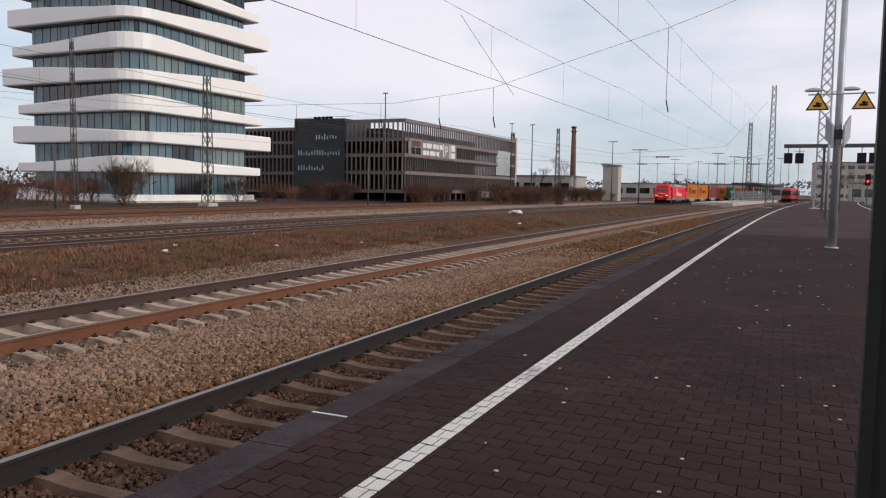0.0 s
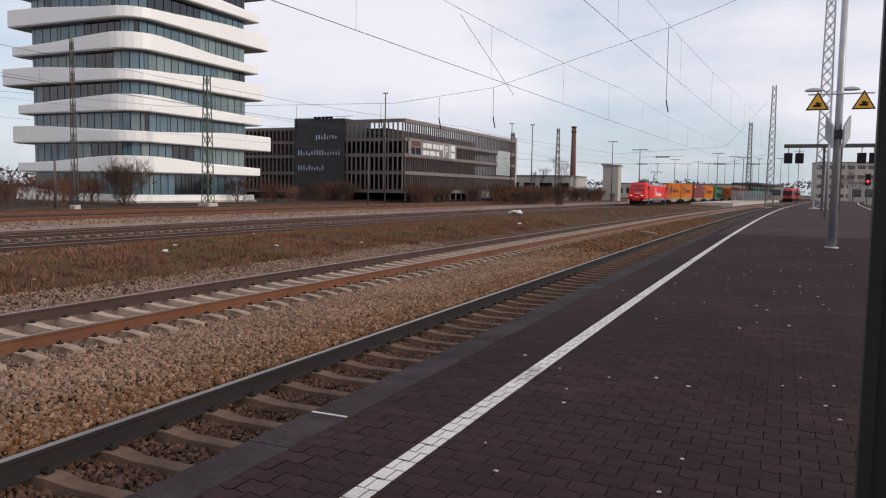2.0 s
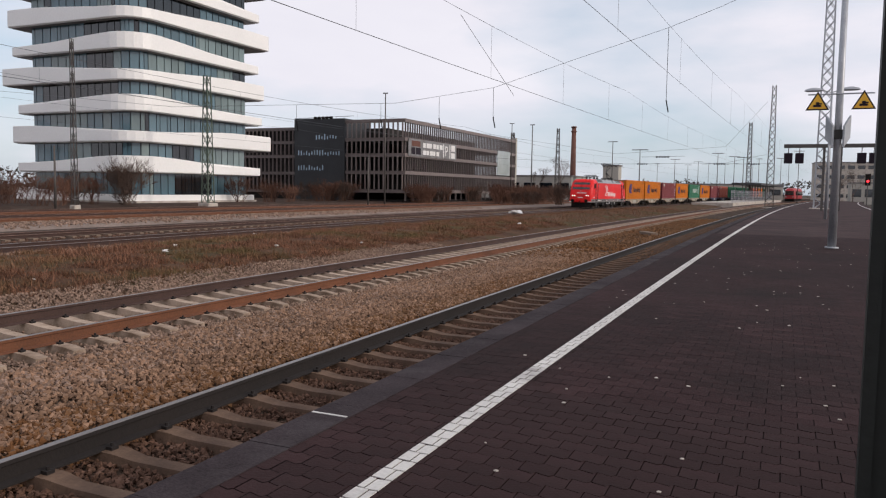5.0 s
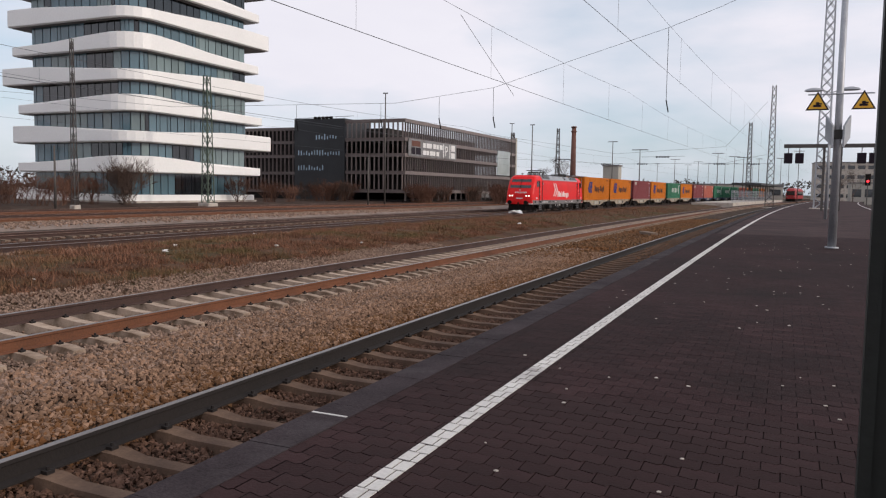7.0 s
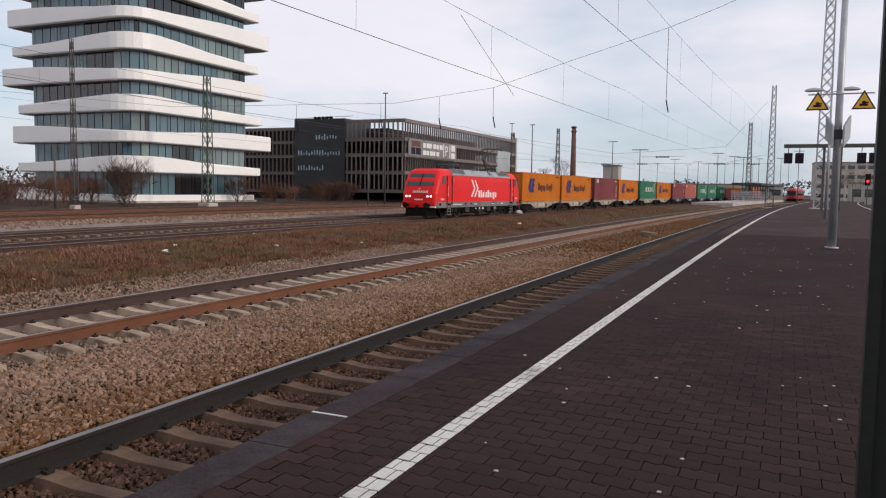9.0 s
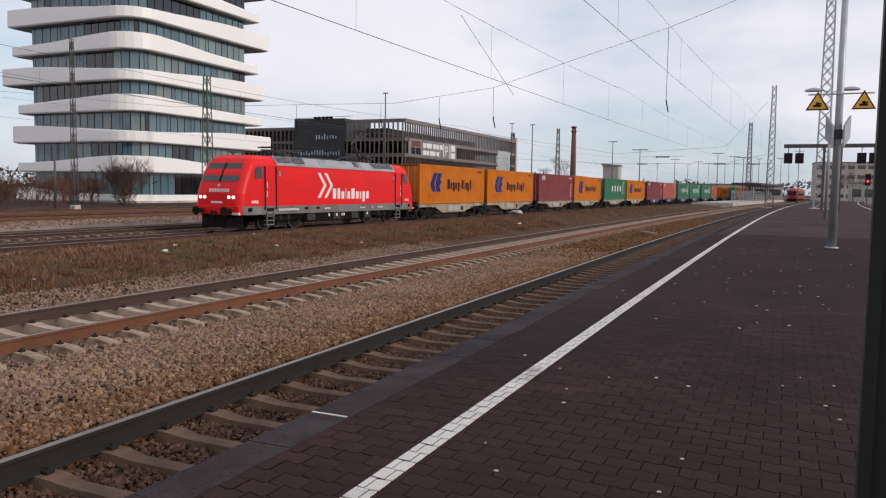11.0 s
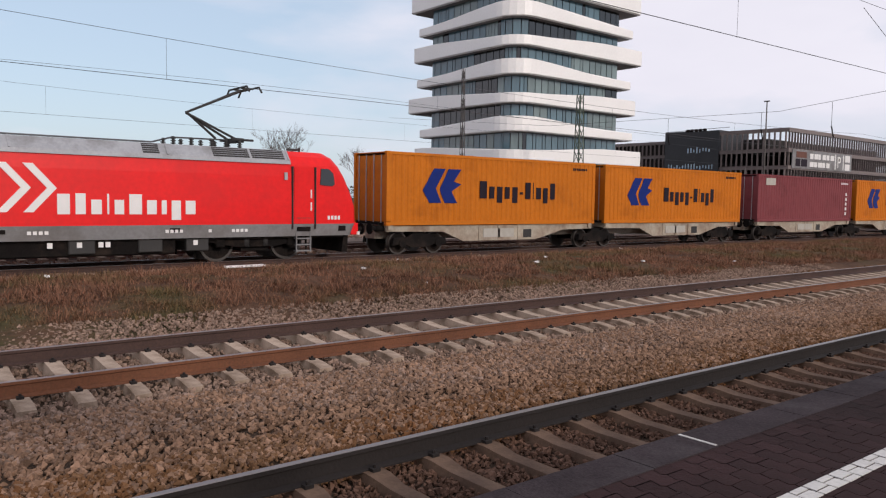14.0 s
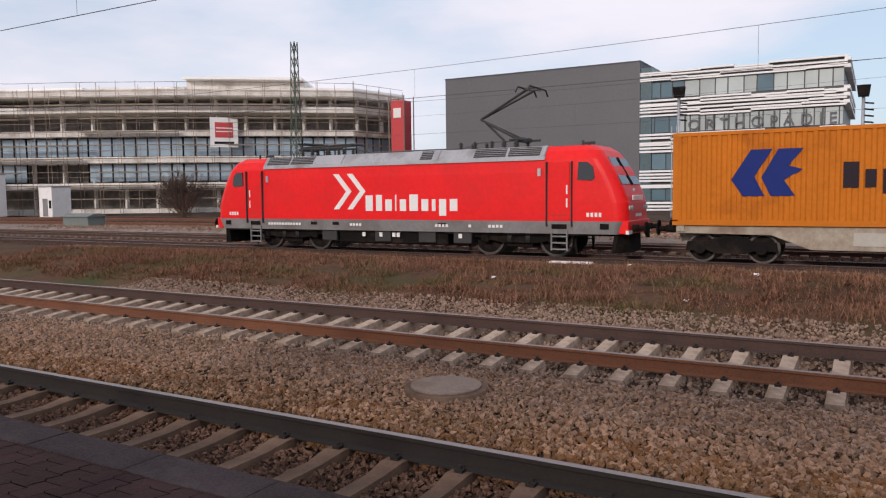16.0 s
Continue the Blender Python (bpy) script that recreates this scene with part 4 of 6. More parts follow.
            for q in range(4):
                side("number_bar", e * 8.1 - 0.26 + q * 0.14, e * 8.1 - 0.17 + q * 0.14, 1.43, 1.57, M_LOGO_WHITE, 0.01)
            side("vent_shell", e * 6.15 - 0.05, e * 6.15 + 0.07, 2.82, 3.08, M_STEEL, 0.04)
            side("door_mark", e * 7.15 - 0.02, e * 7.15 + 0.03, 2.2, 2.5, M_LOGO_WHITE, 0.03)
            side("door_mark", e * 7.15 - 0.02, e * 7.15 + 0.03, 1.75, 2.05, M_LOGO_WHITE, 0.03)
        # double arrow emblem and a row of plain letter bars
        for y0 in (-2.66, -1.99):
            bm = bmesh.new()
            w = 0.26
            prism(bm, [(y0, 1.68), (y0 + 0.62, 2.38), (y0, 3.08), (y0 + w, 3.08), (y0 + w + 0.62, 2.38), (y0 + w, 1.68)], 0, min(s * 1.48, s * 1.505), max(s * 1.48, s * 1.505))
            part("arrow_emblem", bm, M_LOGO_WHITE, t)
        yy = -1.14
        for wd, z0, z1 in ((0.40, 1.62, 2.22), (0.34, 1.62, 2.24), (0.36, 1.62, 2.06), (0.12, 1.62, 2.24), (0.34, 1.62, 2.06), (0.44, 1.62, 2.24), (0.36, 1.62, 2.06), (0.22, 1.62, 2.06), (0.36, 1.44, 2.06), (0.38, 1.62, 2.06)):
            bm = boxes((min(s * 1.48, s * 1.505), max(s * 1.48, s * 1.505), yy + 0.03, yy + wd - 0.03, z0, z1), bev=0.008)
            part("lettering_bar", bm, M_LOGO_WHITE, t)
            yy += wd + 0.09
        for y0, y1 in ((-6.15, -4.3), (-1.9, -1.2), (2.0, 2.6), (3.4, 3.6), (4.2, 4.9)):
            part("text_bar", boxes(*[(min(s * 1.47, s * 1.49), max(s * 1.47, s * 1.49), y0 + i * 0.15, y0 + i * 0.15 + 0.1, 1.03, 1.13) for i in range(int((y1 - y0) / 0.15))]), M_LOGO_WHITE, t)
        for yc in (-3.7, -2.6, 2.3):
            side("band_hatch", yc - 0.16, yc + 0.16, 1.06, 1.18, M_BLACK, 0.012, 1.475)
        for yc in (-1.3, -0.5, 0.1, 0.3, 3.0):
            side("white_plate", yc - 0.07, yc + 0.07, 0.62, 0.78, M_LOGO_WHITE, 0.02, 1.36)
    # under the floor
    part("underframe", boxes((-1.3, 1.3, -8.6, 8.6, 0.78, 0.92)), M_BLACK, t)
    part("transformer", boxes((-1.25, 1.25, -2.6, 2.4, 0.34, 0.82), bev=0.05), M_BLACK, t)
    for y0 in (-3.4, -0.8, 1.2, 2.7):
        part("equipment_box", boxes((-1.36, 1.36, y0, y0 + 0.75, 0.42, 0.84), bev=0.03), M_GRILLE, t)
    for e in (-1, 1):
        bg = thing("bogie", pose(0, e * 5.22, 0))
        bg.parent = t
        for s in (-1, 1):
            bm = bmesh.new()
            prism(bm, [(-1.95, 0.70), (-1.7, 0.88), (1.7, 0.88), (1.95, 0.70), (1.55, 0.66), (0.7, 0.5), (-0.7, 0.5), (-1.55, 0.66)], 0, min(s * 0.98, s * 1.16), max(s * 0.98, s * 1.16))
            part("bogie_side", bm, M_BLACK, bg)
            for yb in (-1.3, 1.3):
                part("axle_box", boxes((min(s * 0.95, s * 1.22), max(s * 0.95, s * 1.22), yb - 0.16, yb + 0.16, 0.50, 0.82), bev=0.04), M_BLACK, bg)
                part("sand_pipe", tubes([((s * 0.9, yb * 1.6, 0.15), (s * 0.95, yb * 1.55, 0.8))], 0.04), M_BLACK, bg)
            for yb in (-0.35, 0.35):
                bm = bmesh.new()
                tube(bm, (s * 1.07, yb, 0.5), (s * 1.07, yb, 0.92), 0.13, 10)
                part("spring", bm, M_GRILLE, bg)
        part("bogie_cross", boxes((-1.0, 1.0, -0.5, 0.5, 0.35, 0.7)), M_BLACK, bg)
    ws = [wheelset(t, y, 0.62) for y in (-6.52, -3.92, 3.92, 6.52)]
    # roof gear
    def insul(x, y, h=0.28):
        bm = bmesh.new()
        tube(bm, (x, y, 3.84), (x, y, 3.88 + h), 0.05, 8)
        for k in range(3):
            tube(bm, (x, y, 3.92 + k * 0.08), (x, y, 3.95 + k * 0.08), 0.09, 8)
        part("insulator", bm, M_GRILLE, t)
    for y in (-5.0, -4.5, -3.6, -3.1, 2.6, 3.2, 3.9, 4.4, 4.9):
        for x in (-0.5, 0.5):
            insul(x, y)
    part("roof_line", tubes([((-0.5, -3.1, 4.2), (-0.45, -2.2, 4.0)), ((-0.45, -2.2, 4.0), (-0.45, 2.2, 4.0)), ((-0.45, 2.2, 4.0), (-0.5, 2.9, 4.2)), ((-0.5, 2.9, 4.2), (-0.5, 4.9, 4.22))], 0.03), M_WIRE, t)
    for low, arms in ((True, [((x, -5.1, 4.25), (x * 0.6, -2.5, 4.32)) for x in (-0.5, 0.5)] + [((-0.8, -5.0, 4.4), (0.8, -5.0, 4.4)), ((-0.8, -4.7, 4.4), (0.8, -4.7, 4.4)), ((-0.5, -2.5, 4.3), (0.5, -2.5, 4.3)), ((-0.5, -5.1, 4.2), (-0.5, -2.9, 4.18)), ((0.5, -5.1, 4.2), (0.5, -2.9, 4.18))]), (False, [((-0.35, 4.65, 4.15), (0, 2.9, 5.02)), ((0.35, 4.65, 4.15), (0, 2.9, 5.02)), ((0, 2.9, 5.02), (-0.3, 4.95, 5.98)), ((0, 2.9, 5.02), (0.3, 4.95, 5.98)), ((-0.5, 4.3, 4.18), (-0.5, 5.1, 4.18)), ((0.5, 4.3, 4.18), (0.5, 5.1, 4.18)), ((-0.5, 4.65, 4.18), (0.5, 4.65, 4.18)), ((0, 3.1, 4.9), (0.1, 3.9, 4.2))])):
        pan = part("pantograph", boxes((-0.55, 0.55, -5.2, -4.95, 4.12, 4.2) if low else (-0.4, 0.4, 4.5, 4.8, 4.1, 4.25)), M_GRILLE, t, "folded pantograph" if low else "raised pantograph")
        for p, q in arms:
            part("pantograph_arm", tubes([(p, q)], 0.045, 6), M_GRILLE, pan)
        pan.location.y = 0.0 if low else 0.3
    head = part("collector_head", tubes([((-0.75, y, 6.02), (0.75, y, 6.02)) for y in (4.75, 5.2)] + [((s * 0.75, y, 6.02), (s * 0.97, y, 5.82)) for s in (-1, 1) for y in (4.75, 5.2)] + [((-0.3, 4.75, 6.0), (-0.3, 5.2, 6.0)), ((0.3, 4.75, 6.0), (0.3, 5.2, 6.0))], 0.035), M_GRILLE, t)
    head.location.y = 0.3
    for y in (-7.6, 7.3):
        part("horn", tubes([((-0.3, y, 3.86), (-0.3, y + 0.05, 4.0)), ((-0.3, y - 0.2, 4.0), (-0.3, y + 0.25, 4.0))], 0.05), M_GRILLE, t)
        part("roof_aerial", tubes([((0.3, y, 3.86), (0.3, y, 4.05))], 0.05), M_GRILLE, t)
    return t, ws


LOCO, LOCO_WS = loco()


def container(colour, logo, label):
    t = thing("shipping_container", None, label, "container", group="containers on the freight train")
    L, H, HW = 12.19, 2.89, 1.219
    # corrugated sides drawn as trapezoid waves
    def wave(n, lo, hi):
        pts, p = [], (hi - lo) / n
        for i in range(n):
            y = lo + i * p
            pts += [(y, 0.0), (y + p * 0.30, 0.0), (y + p * 0.45, -0.036), (y + p * 0.85, -0.036)]
        pts.append((hi, 0.0))
        return pts
    for s in (-1, 1):
        pts = wave(40, 0.16, L - 0.16)
        v, f = [], []
        for y, d in pts:
            x = s * (HW - 0.012 + d)
            v += [(x, y, 0.16), (x, y, H - 0.1)]
        for i in range(len(pts) - 1):
            q = (2 * i, 2 * i + 2, 2 * i + 3, 2 * i + 1)
            f.append(q if s > 0 else q[::-1])
        raw("side_wall", v, f, colour, t)
        part("bottom_rail", boxes((min(s * (HW - 0.08), s * HW), max(s * (HW - 0.08), s * HW), 0, L, 0, 0.17)), colour, t)
        part("top_rail", boxes((min(s * (HW - 0.07), s * HW), max(s * (HW - 0.07), s * HW), 0, L, H - 0.11, H)), colour, t)
    part("roof", boxes((-HW + 0.02, HW - 0.02, 0.02, L - 0.02, H - 0.05, H - 0.012)), colour, t)
    part("floor", boxes((-HW + 0.02, HW - 0.02, 0.02, L - 0.02, 0.02, 0.14)), M_BLACK, t)
    part("front_wall", boxes((-HW + 0.1, HW - 0.1, L - 0.06, L - 0.02, 0.1, H - 0.1)), colour, t)
    for s in (-1, 1):
        door = part("door", boxes((min(s * 0.01, s * 1.12), max(s * 0.01, s * 1.12), 0.05, 0.09, 0.14, H - 0.14), *[(min(s * 0.05, s * 1.1), max(s * 0.05, s * 1.1), 0.03, 0.06, z, z + 0.3) for z in (0.35, 0.95, 1.55, 2.15)]), colour, t)
        for x in (0.28, 0.82):
            part("lock_rod", tubes([((s * x, 0.01, 0.1), (s * x, 0.01, H - 0.1))], 0.022), M_STEEL, door)
    for y in (0, L):
        for s in (-1, 1):
            y0, y1 = (0, 0.17) if y == 0 else (L - 0.17, L)
            part("corner_post", boxes((min(s * (HW - 0.14), s * HW), max(s * (HW - 0.14), s * HW), y0, y1, 0, H)), colour, t)
            for z in (0, H - 0.12):
                part("corner_casting", boxes((min(s * (HW - 0.16), s * (HW + 0.004)), max(s * (HW - 0.16), s * (HW + 0.004)), y0 - 0.004, y1 + 0.004, z - 0.004, z + 0.125)), colour, t)
    for s in (-1, 1):
        x0, x1 = min(s * (HW - 0.02), s * (HW - 0.004)), max(s * (HW - 0.02), s * (HW - 0.004))
        def m2(p):
            return p if s > 0 else [(L - a, b) for a, b in p]
        if logo == "arrow":
            flag = ([(0, 0.36), (0.28, 1), (0.58, 1), (0.33, 0.42), (0.48, 0), (0.17, 0)], [(0.66, 1), (1, 1), (0.80, 0.64), (1, 0.56), (0.74, 0.34), (0.90, 0), (0.56, 0), (0.43, 0.40)])
            for poly in [[(1.75 + 2.0 * u, 0.9 + 1.4 * w) for u, w in pg] for pg in flag]:
                bm = bmesh.new()
                prism(bm, m2(poly), 0, x0, x1)
                part("arrow_emblem", bm, M_LOGO_BLUE, t)
            y = 4.75
            for wd, z0, z1 in ((0.48, 1.12, 1.86), (0.36, 1.12, 1.64), (0.4, 0.94, 1.64), (0.36, 1.12, 1.64), (0.4, 0.94, 1.64), (0.26, 1.32, 1.42), (0.4, 1.12, 1.86), (0.12, 1.12, 1.86), (0.4, 1.12, 1.64), (0.36, 0.94, 1.64), (0.4, 1.12, 1.86)):
                bm = bmesh.new()
                prism(bm, m2([(y + 0.04, z0), (y + wd - 0.04, z0), (y + wd - 0.04, z1), (y + 0.04, z1)]), 0, x0, x1)
                part("lettering_bar", bm, M_LOGO_DARK, t)
                y += wd + 0.075
        if logo == "bars":
            for i, y in enumerate((4.0, 5.5, 7.0, 8.5)):
                bm = bmesh.new()
                for a, b, c, d in ((y, y + 0.5, 1.15, 1.95),):
                    prism(bm, m2([(a, c), (b, c), (b, d), (a, d)]), 0, x0, x1)
                part("lettering_bar", bm, M_LOGO_WHITE, t)
            bm = bmesh.new()
            prism(bm, m2([(10.2, 0.8), (10.45, 0.8), (10.45, 2.5), (10.2, 2.5)]), 0, x0, x1)
            part("lettering_bar", bm, M_LOGO_WHITE, t)
        if logo == "plate":
            bm = bmesh.new()
            prism(bm, m2([(0.9, 2.25), (2.0, 2.25), (2.0, 2.68), (0.9, 2.68)]), 0, x0, x1)
            part("maker_plate", bm, M_CREAM, t)
            bm = bmesh.new()
            for i in range(5):
                prism(bm, m2([(11.3, 0.4 + i * 0.33), (11.5, 0.4 + i * 0.33), (11.5, 0.6 + i * 0.33), (11.3, 0.6 + i * 0.33)]), 0, x0, x1)
            part("code_bar", bm, M_LOGO_WHITE, t)
        # small code bars in the upper corner
        part("code_bar", boxes(*[(x0, x1, 10.6 + i * 0.13, 10.68 + i * 0.13, 2.5, 2.62) for i in range(8)]), M_LOGO_WHITE if logo != "arrow" else M_LOGO_DARK, t)
    return t


def paint(name, col):
    m = mat(name, col, 0.62, vary=0.14, scale=0.7, fine=9, bump=0.05, rand=0.15, dirt=(col[0] * 0.55, col[1] * 0.5, col[2] * 0.5), dirt_amount=0.16)
    m.node_tree.nodes["Principled BSDF"].inputs["Specular IOR Level"].default_value = 0.2
    return m


P_ORANGE, P_MAROON, P_GREEN, P_RUSTY = paint("container_orange", (0.50, 0.142, 0.006)), paint("container_maroon", (0.19, 0.045, 0.05)), paint("container_green", (0.035, 0.15, 0.085)), paint("container_brick", (0.36, 0.10, 0.07))
KINDS = {
    "o": (P_ORANGE, "arrow", "orange corrugated shipping container with a blue emblem and dark lettering bars"),
    "m": (P_MAROON, "plate", "dark maroon corrugated shipping container"),
    "g": (P_GREEN, "bars", "green corrugated shipping container with white lettering bars"),
    "r": (P_RUSTY, "plate", "faded brick-red corrugated shipping container"),
}


def wagon(mt, label):
    """Articulated two-unit container wagon; its front end is at y = 0."""
    t = thing("container_wagon", None, label, "wagon", group="wagons of the freight train")
    ws = []
    for o in (0.0, 12.95):
        bm = bmesh.new()
        for s in (-1, 1):
            # fish-bellied side frame
            prism(bm, [(o + 0.1, 1.16), (o + 12.1, 1.16), (o + 12.1, 0.93), (o + 10.1, 0.90), (o + 8.3, 0.48), (o + 4.0, 0.48), (o + 2.9, 0.90), (o + 0.1, 0.93)], 0, min(s * 1.0, s * 1.13), max(s * 1.0, s * 1.13))
        part("side_frame", bm, mt, t)
        for y in (4.9, 6.0, 7.2):
            part("stanchion", boxes((-1.16, 1.16, o + y - 0.06, o + y + 0.06, 0.5, 1.14)), mt, t)
        part("data_panel", boxes((1.13, 1.16, o + 5.1, o + 6.9, 0.62, 1.0)), M_CREAM, t)
        part("brake_box", boxes((-1.13, 1.15, o + 7.5, o + 8.0, 0.58, 0.95)), M_GRILLE, t)
        part("centre_sill", boxes((-0.35, 0.35, o + 0.05, o + 12.2, 0.62, 1.1)), mt, t)
        for y in (0.25, 11.9):
            part("bolster", boxes((-1.2, 1.2, o + y - 0.12, o + y + 0.12, 0.98, 1.18)), mt, t)
    for y in (1.75, 12.55, 23.35):
        bg = thing("bogie", pose(0, y, 0))
        bg.parent = t
        for s in (-1, 1):
            bm = bmesh.new()
            prism(bm, [(-1.35, 0.38), (-1.3, 0.66), (-0.6, 0.70), (-0.45, 0.82), (0.45, 0.82), (0.6, 0.70), (1.3, 0.66), (1.35, 0.38), (0.75, 0.42), (0.45, 0.30), (-0.45, 0.30), (-0.75, 0.42)], 0, min(s * 0.98, s * 1.12), max(s * 0.98, s * 1.12))
            part("bogie_side", bm, M_BLACK, bg)
            for yb in (-0.9, 0.9):
                bm = bmesh.new()
                tube(bm, (s * 0.95, yb, 0.46), (s * 1.2, yb, 0.46), 0.17, 10)
                part("axle_box", bm, M_BLACK, bg)
        part("bogie_cross", boxes((-1.0, 1.0, -0.3, 0.3, 0.4, 0.9)), M_BLACK, bg)
        for yb in (-0.9, 0.9):
            ws.append(wheelset(t, y + yb, 0.46))
    buffers(t, 0.1, -1)
    buffers(t, 25.1, 1)
    return t


proto = {k: container(*KINDS[k]) for k in KINDS}
w_proto = {"b": wagon(M_WAGON, "rusty beige articulated container wagon"), "u": wagon(M_WAGON_BLUE, "dark blue articulated container wagon")}
LAYOUT = ["oo", "mo", "go", "mr", "gg", "gr", "og", "or"]
CARRIED, used = [], set()
for i, pair in enumerate(LAYOUT):
    kind = "b" if i < 3 else "u"
    d = 0.25 + i * 27.05
    w = w_proto[kind] if kind not in used else copy_thing(w_proto[kind], Matrix())
    used.add(kind)
    CARRIED.append((w, d, 0.0, "w"))
    for j, c in enumerate(pair):
        ob = proto[c] if c not in used else copy_thing(proto[c], Matrix())
        used.add(c)
        CARRIED.append((ob, d + j * 12.95, 1.18, "c"))
# each thing starts at its place on the line
TRAIN_T = [0.0, 1.5, 3.5, 7.0, 9.0, 11.5, 12.5, 14.0, 15.0, 16.0]
TRAIN_Y = [167.8, 152.8, 132.5, 93.6, 71.1, 43.7, 32.7, 16.75, 5.53, -6.0]
CUBIC = np.polyfit(TRAIN_T, TRAIN_Y, 4)


def front_at(t):
    return float(np.polyval(CUBIC, t))


def on_line(y, lift=0.0, half=0.0):
    """Pose of a vehicle whose own origin is at y on the freight track."""
    yc = y + half
    a = math.atan(IR * yc)
    x = C3 + bend(yc) - math.sin(a) * half
    return pose(x, y, Z3 + lift, 0, 0, -math.degrees(a))


def regional_train():
    t = thing("regional_train", pose(C2 + bend(205), 205, 0, 0, 0, -math.degrees(IR * 212)), "red regional multiple unit standing far along the platform", "train")
    bm = bmesh.new()
    ring_loft(bm, [[(x * w, y, 1.0 + (z - 1.0) * hh) for x, z in ((-1.4, 1.0), (1.4, 1.0), (1.42, 2.4), (1.3, 3.5), (0.8, 4.1), (-0.8, 4.1), (-1.3, 3.5), (-1.42, 2.4))] for y, w, hh in ((0, 0.85, 0.75), (0.5, 0.95, 0.93), (1.6, 1, 1), (24, 1, 1))])
    part("body", bm, M_DARK_RED, t)
    part("windscreen", boxes((-1.15, 1.15, -0.05, 0.3, 2.0, 3.3), bev=0.05), M_GLASS_DARK, t)
    part("apron", boxes((-1.3, 1.3, 0.1, 1.4, 0.25, 1.0)), M_BLACK, t)
    for s in (-1, 1):
        bm = bmesh.new()
        tube(bm, (s * 0.95, -0.12, 1.55), (s * 0.95, 0.1, 1.55), 0.14, 10)
        part("headlight", bm, M_GLASS_PALE, t)
        part("window_band", boxes((min(s * 1.40, s * 1.44), max(s * 1.40, s * 1.44), 2.5, 23, 2.0, 3.2)), M_GLASS_DARK, t)
    part("underframe", boxes((-1.1, 1.1, 1, 23, 0.3, 1.0)), M_BLACK, t)
    return t


REGIONAL = regional_train()

# ---------------- masts, poles and signs ----------------
def lattice(name, x, y, z0, z1, w0, w1, label, m, category="mast", r=0.055, bay=1.3):
    t = thing(name, pose(x, y, 0), label, category)
    lv = steps(z0, z1, max(3, round((z1 - z0) / bay)))
    wid = lambda z: (w0 + (w1 - w0) * (z - z0) / (z1 - z0)) / 2
    for sx, sy in ((-1, -1), (1, -1), (1, 1), (-1, 1)):
        bm = bmesh.new()
        tube(bm, (sx * wid(z0), sy * wid(z0), z0), (sx * wid(z1), sy * wid(z1), z1), r, 4)
        part("leg", bm, m, t)
    for i, (a, b) in enumerate(zip(lv, lv[1:])):
        p, q = wid(a), wid(b)
        for ux, uy, vx, vy in ((-1, -1, 1, -1), (1, -1, 1, 1), (1, 1, -1, 1), (-1, 1, -1, -1)):
            for k0, k1 in (((ux * p, uy * p, a), (vx * q, vy * q, b)), ((vx * p, vy * p, a), (ux * q, uy * q, b))):
                bm = bmesh.new()
                tube(bm, k0, k1, r * 0.55, 3, caps=False)
                part("brace", bm, m, t)
    part("footing", boxes((-w0 * 0.8, w0 * 0.8, -w0 * 0.8, w0 * 0.8, z0 - 0.5, z0 + 0.1), bev=0.04), M_CONCRETE, t)
    return t


lattice("lattice_mast", -58, 48.8, 0.2, 15.0, 0.42, 0.2, "slender grey-brown lattice mast with a small lamp on top", M_MAST, r=0.035)
lattice("lattice_mast", -58, 66.1, 0.2, 14.2, 0.95, 0.5, "green lattice mast before the office tower", M_MAST_GREEN, r=0.06)
lattice("lattice_mast", -40, 143.5, 0.0, 14.2, 0.9, 0.4, "dark lattice mast among the shrubs", M_MAST, r=0.06)
lattice("lattice_mast", -60, 3.2, 0.1, 21.0, 0.62, 0.5, "tall pale lattice mast carrying the cross span", M_STEEL, r=0.06, bay=0.9)
lattice("lattice_mast", -60, -51.4, 0.1, 17.6, 0.95, 0.45, "greenish lattice mast before the building shell", M_MAST_GREEN, r=0.055)
lattice("lattice_mast", 4.2, 102, 0.5, 28.0, 1.5, 0.85, "tall lattice mast standing on the platform", M_STEEL, r=0.09)
lattice("lattice_mast", -2.2, 150, -0.3, 21.6, 1.4, 0.6, "tall lattice mast between the platform tracks", M_MAST, r=0.09)
lattice("lattice_mast", -9.0, 230, -0.3, 22.0, 1.4, 0.7, "distant lattice mast of the overhead line", M_MAST, r=0.15)
lattice("lattice_mast", -60, 175, 0, 16, 1.4, 0.6, "distant lattice mast of the overhead line", M_MAST, r=0.1)


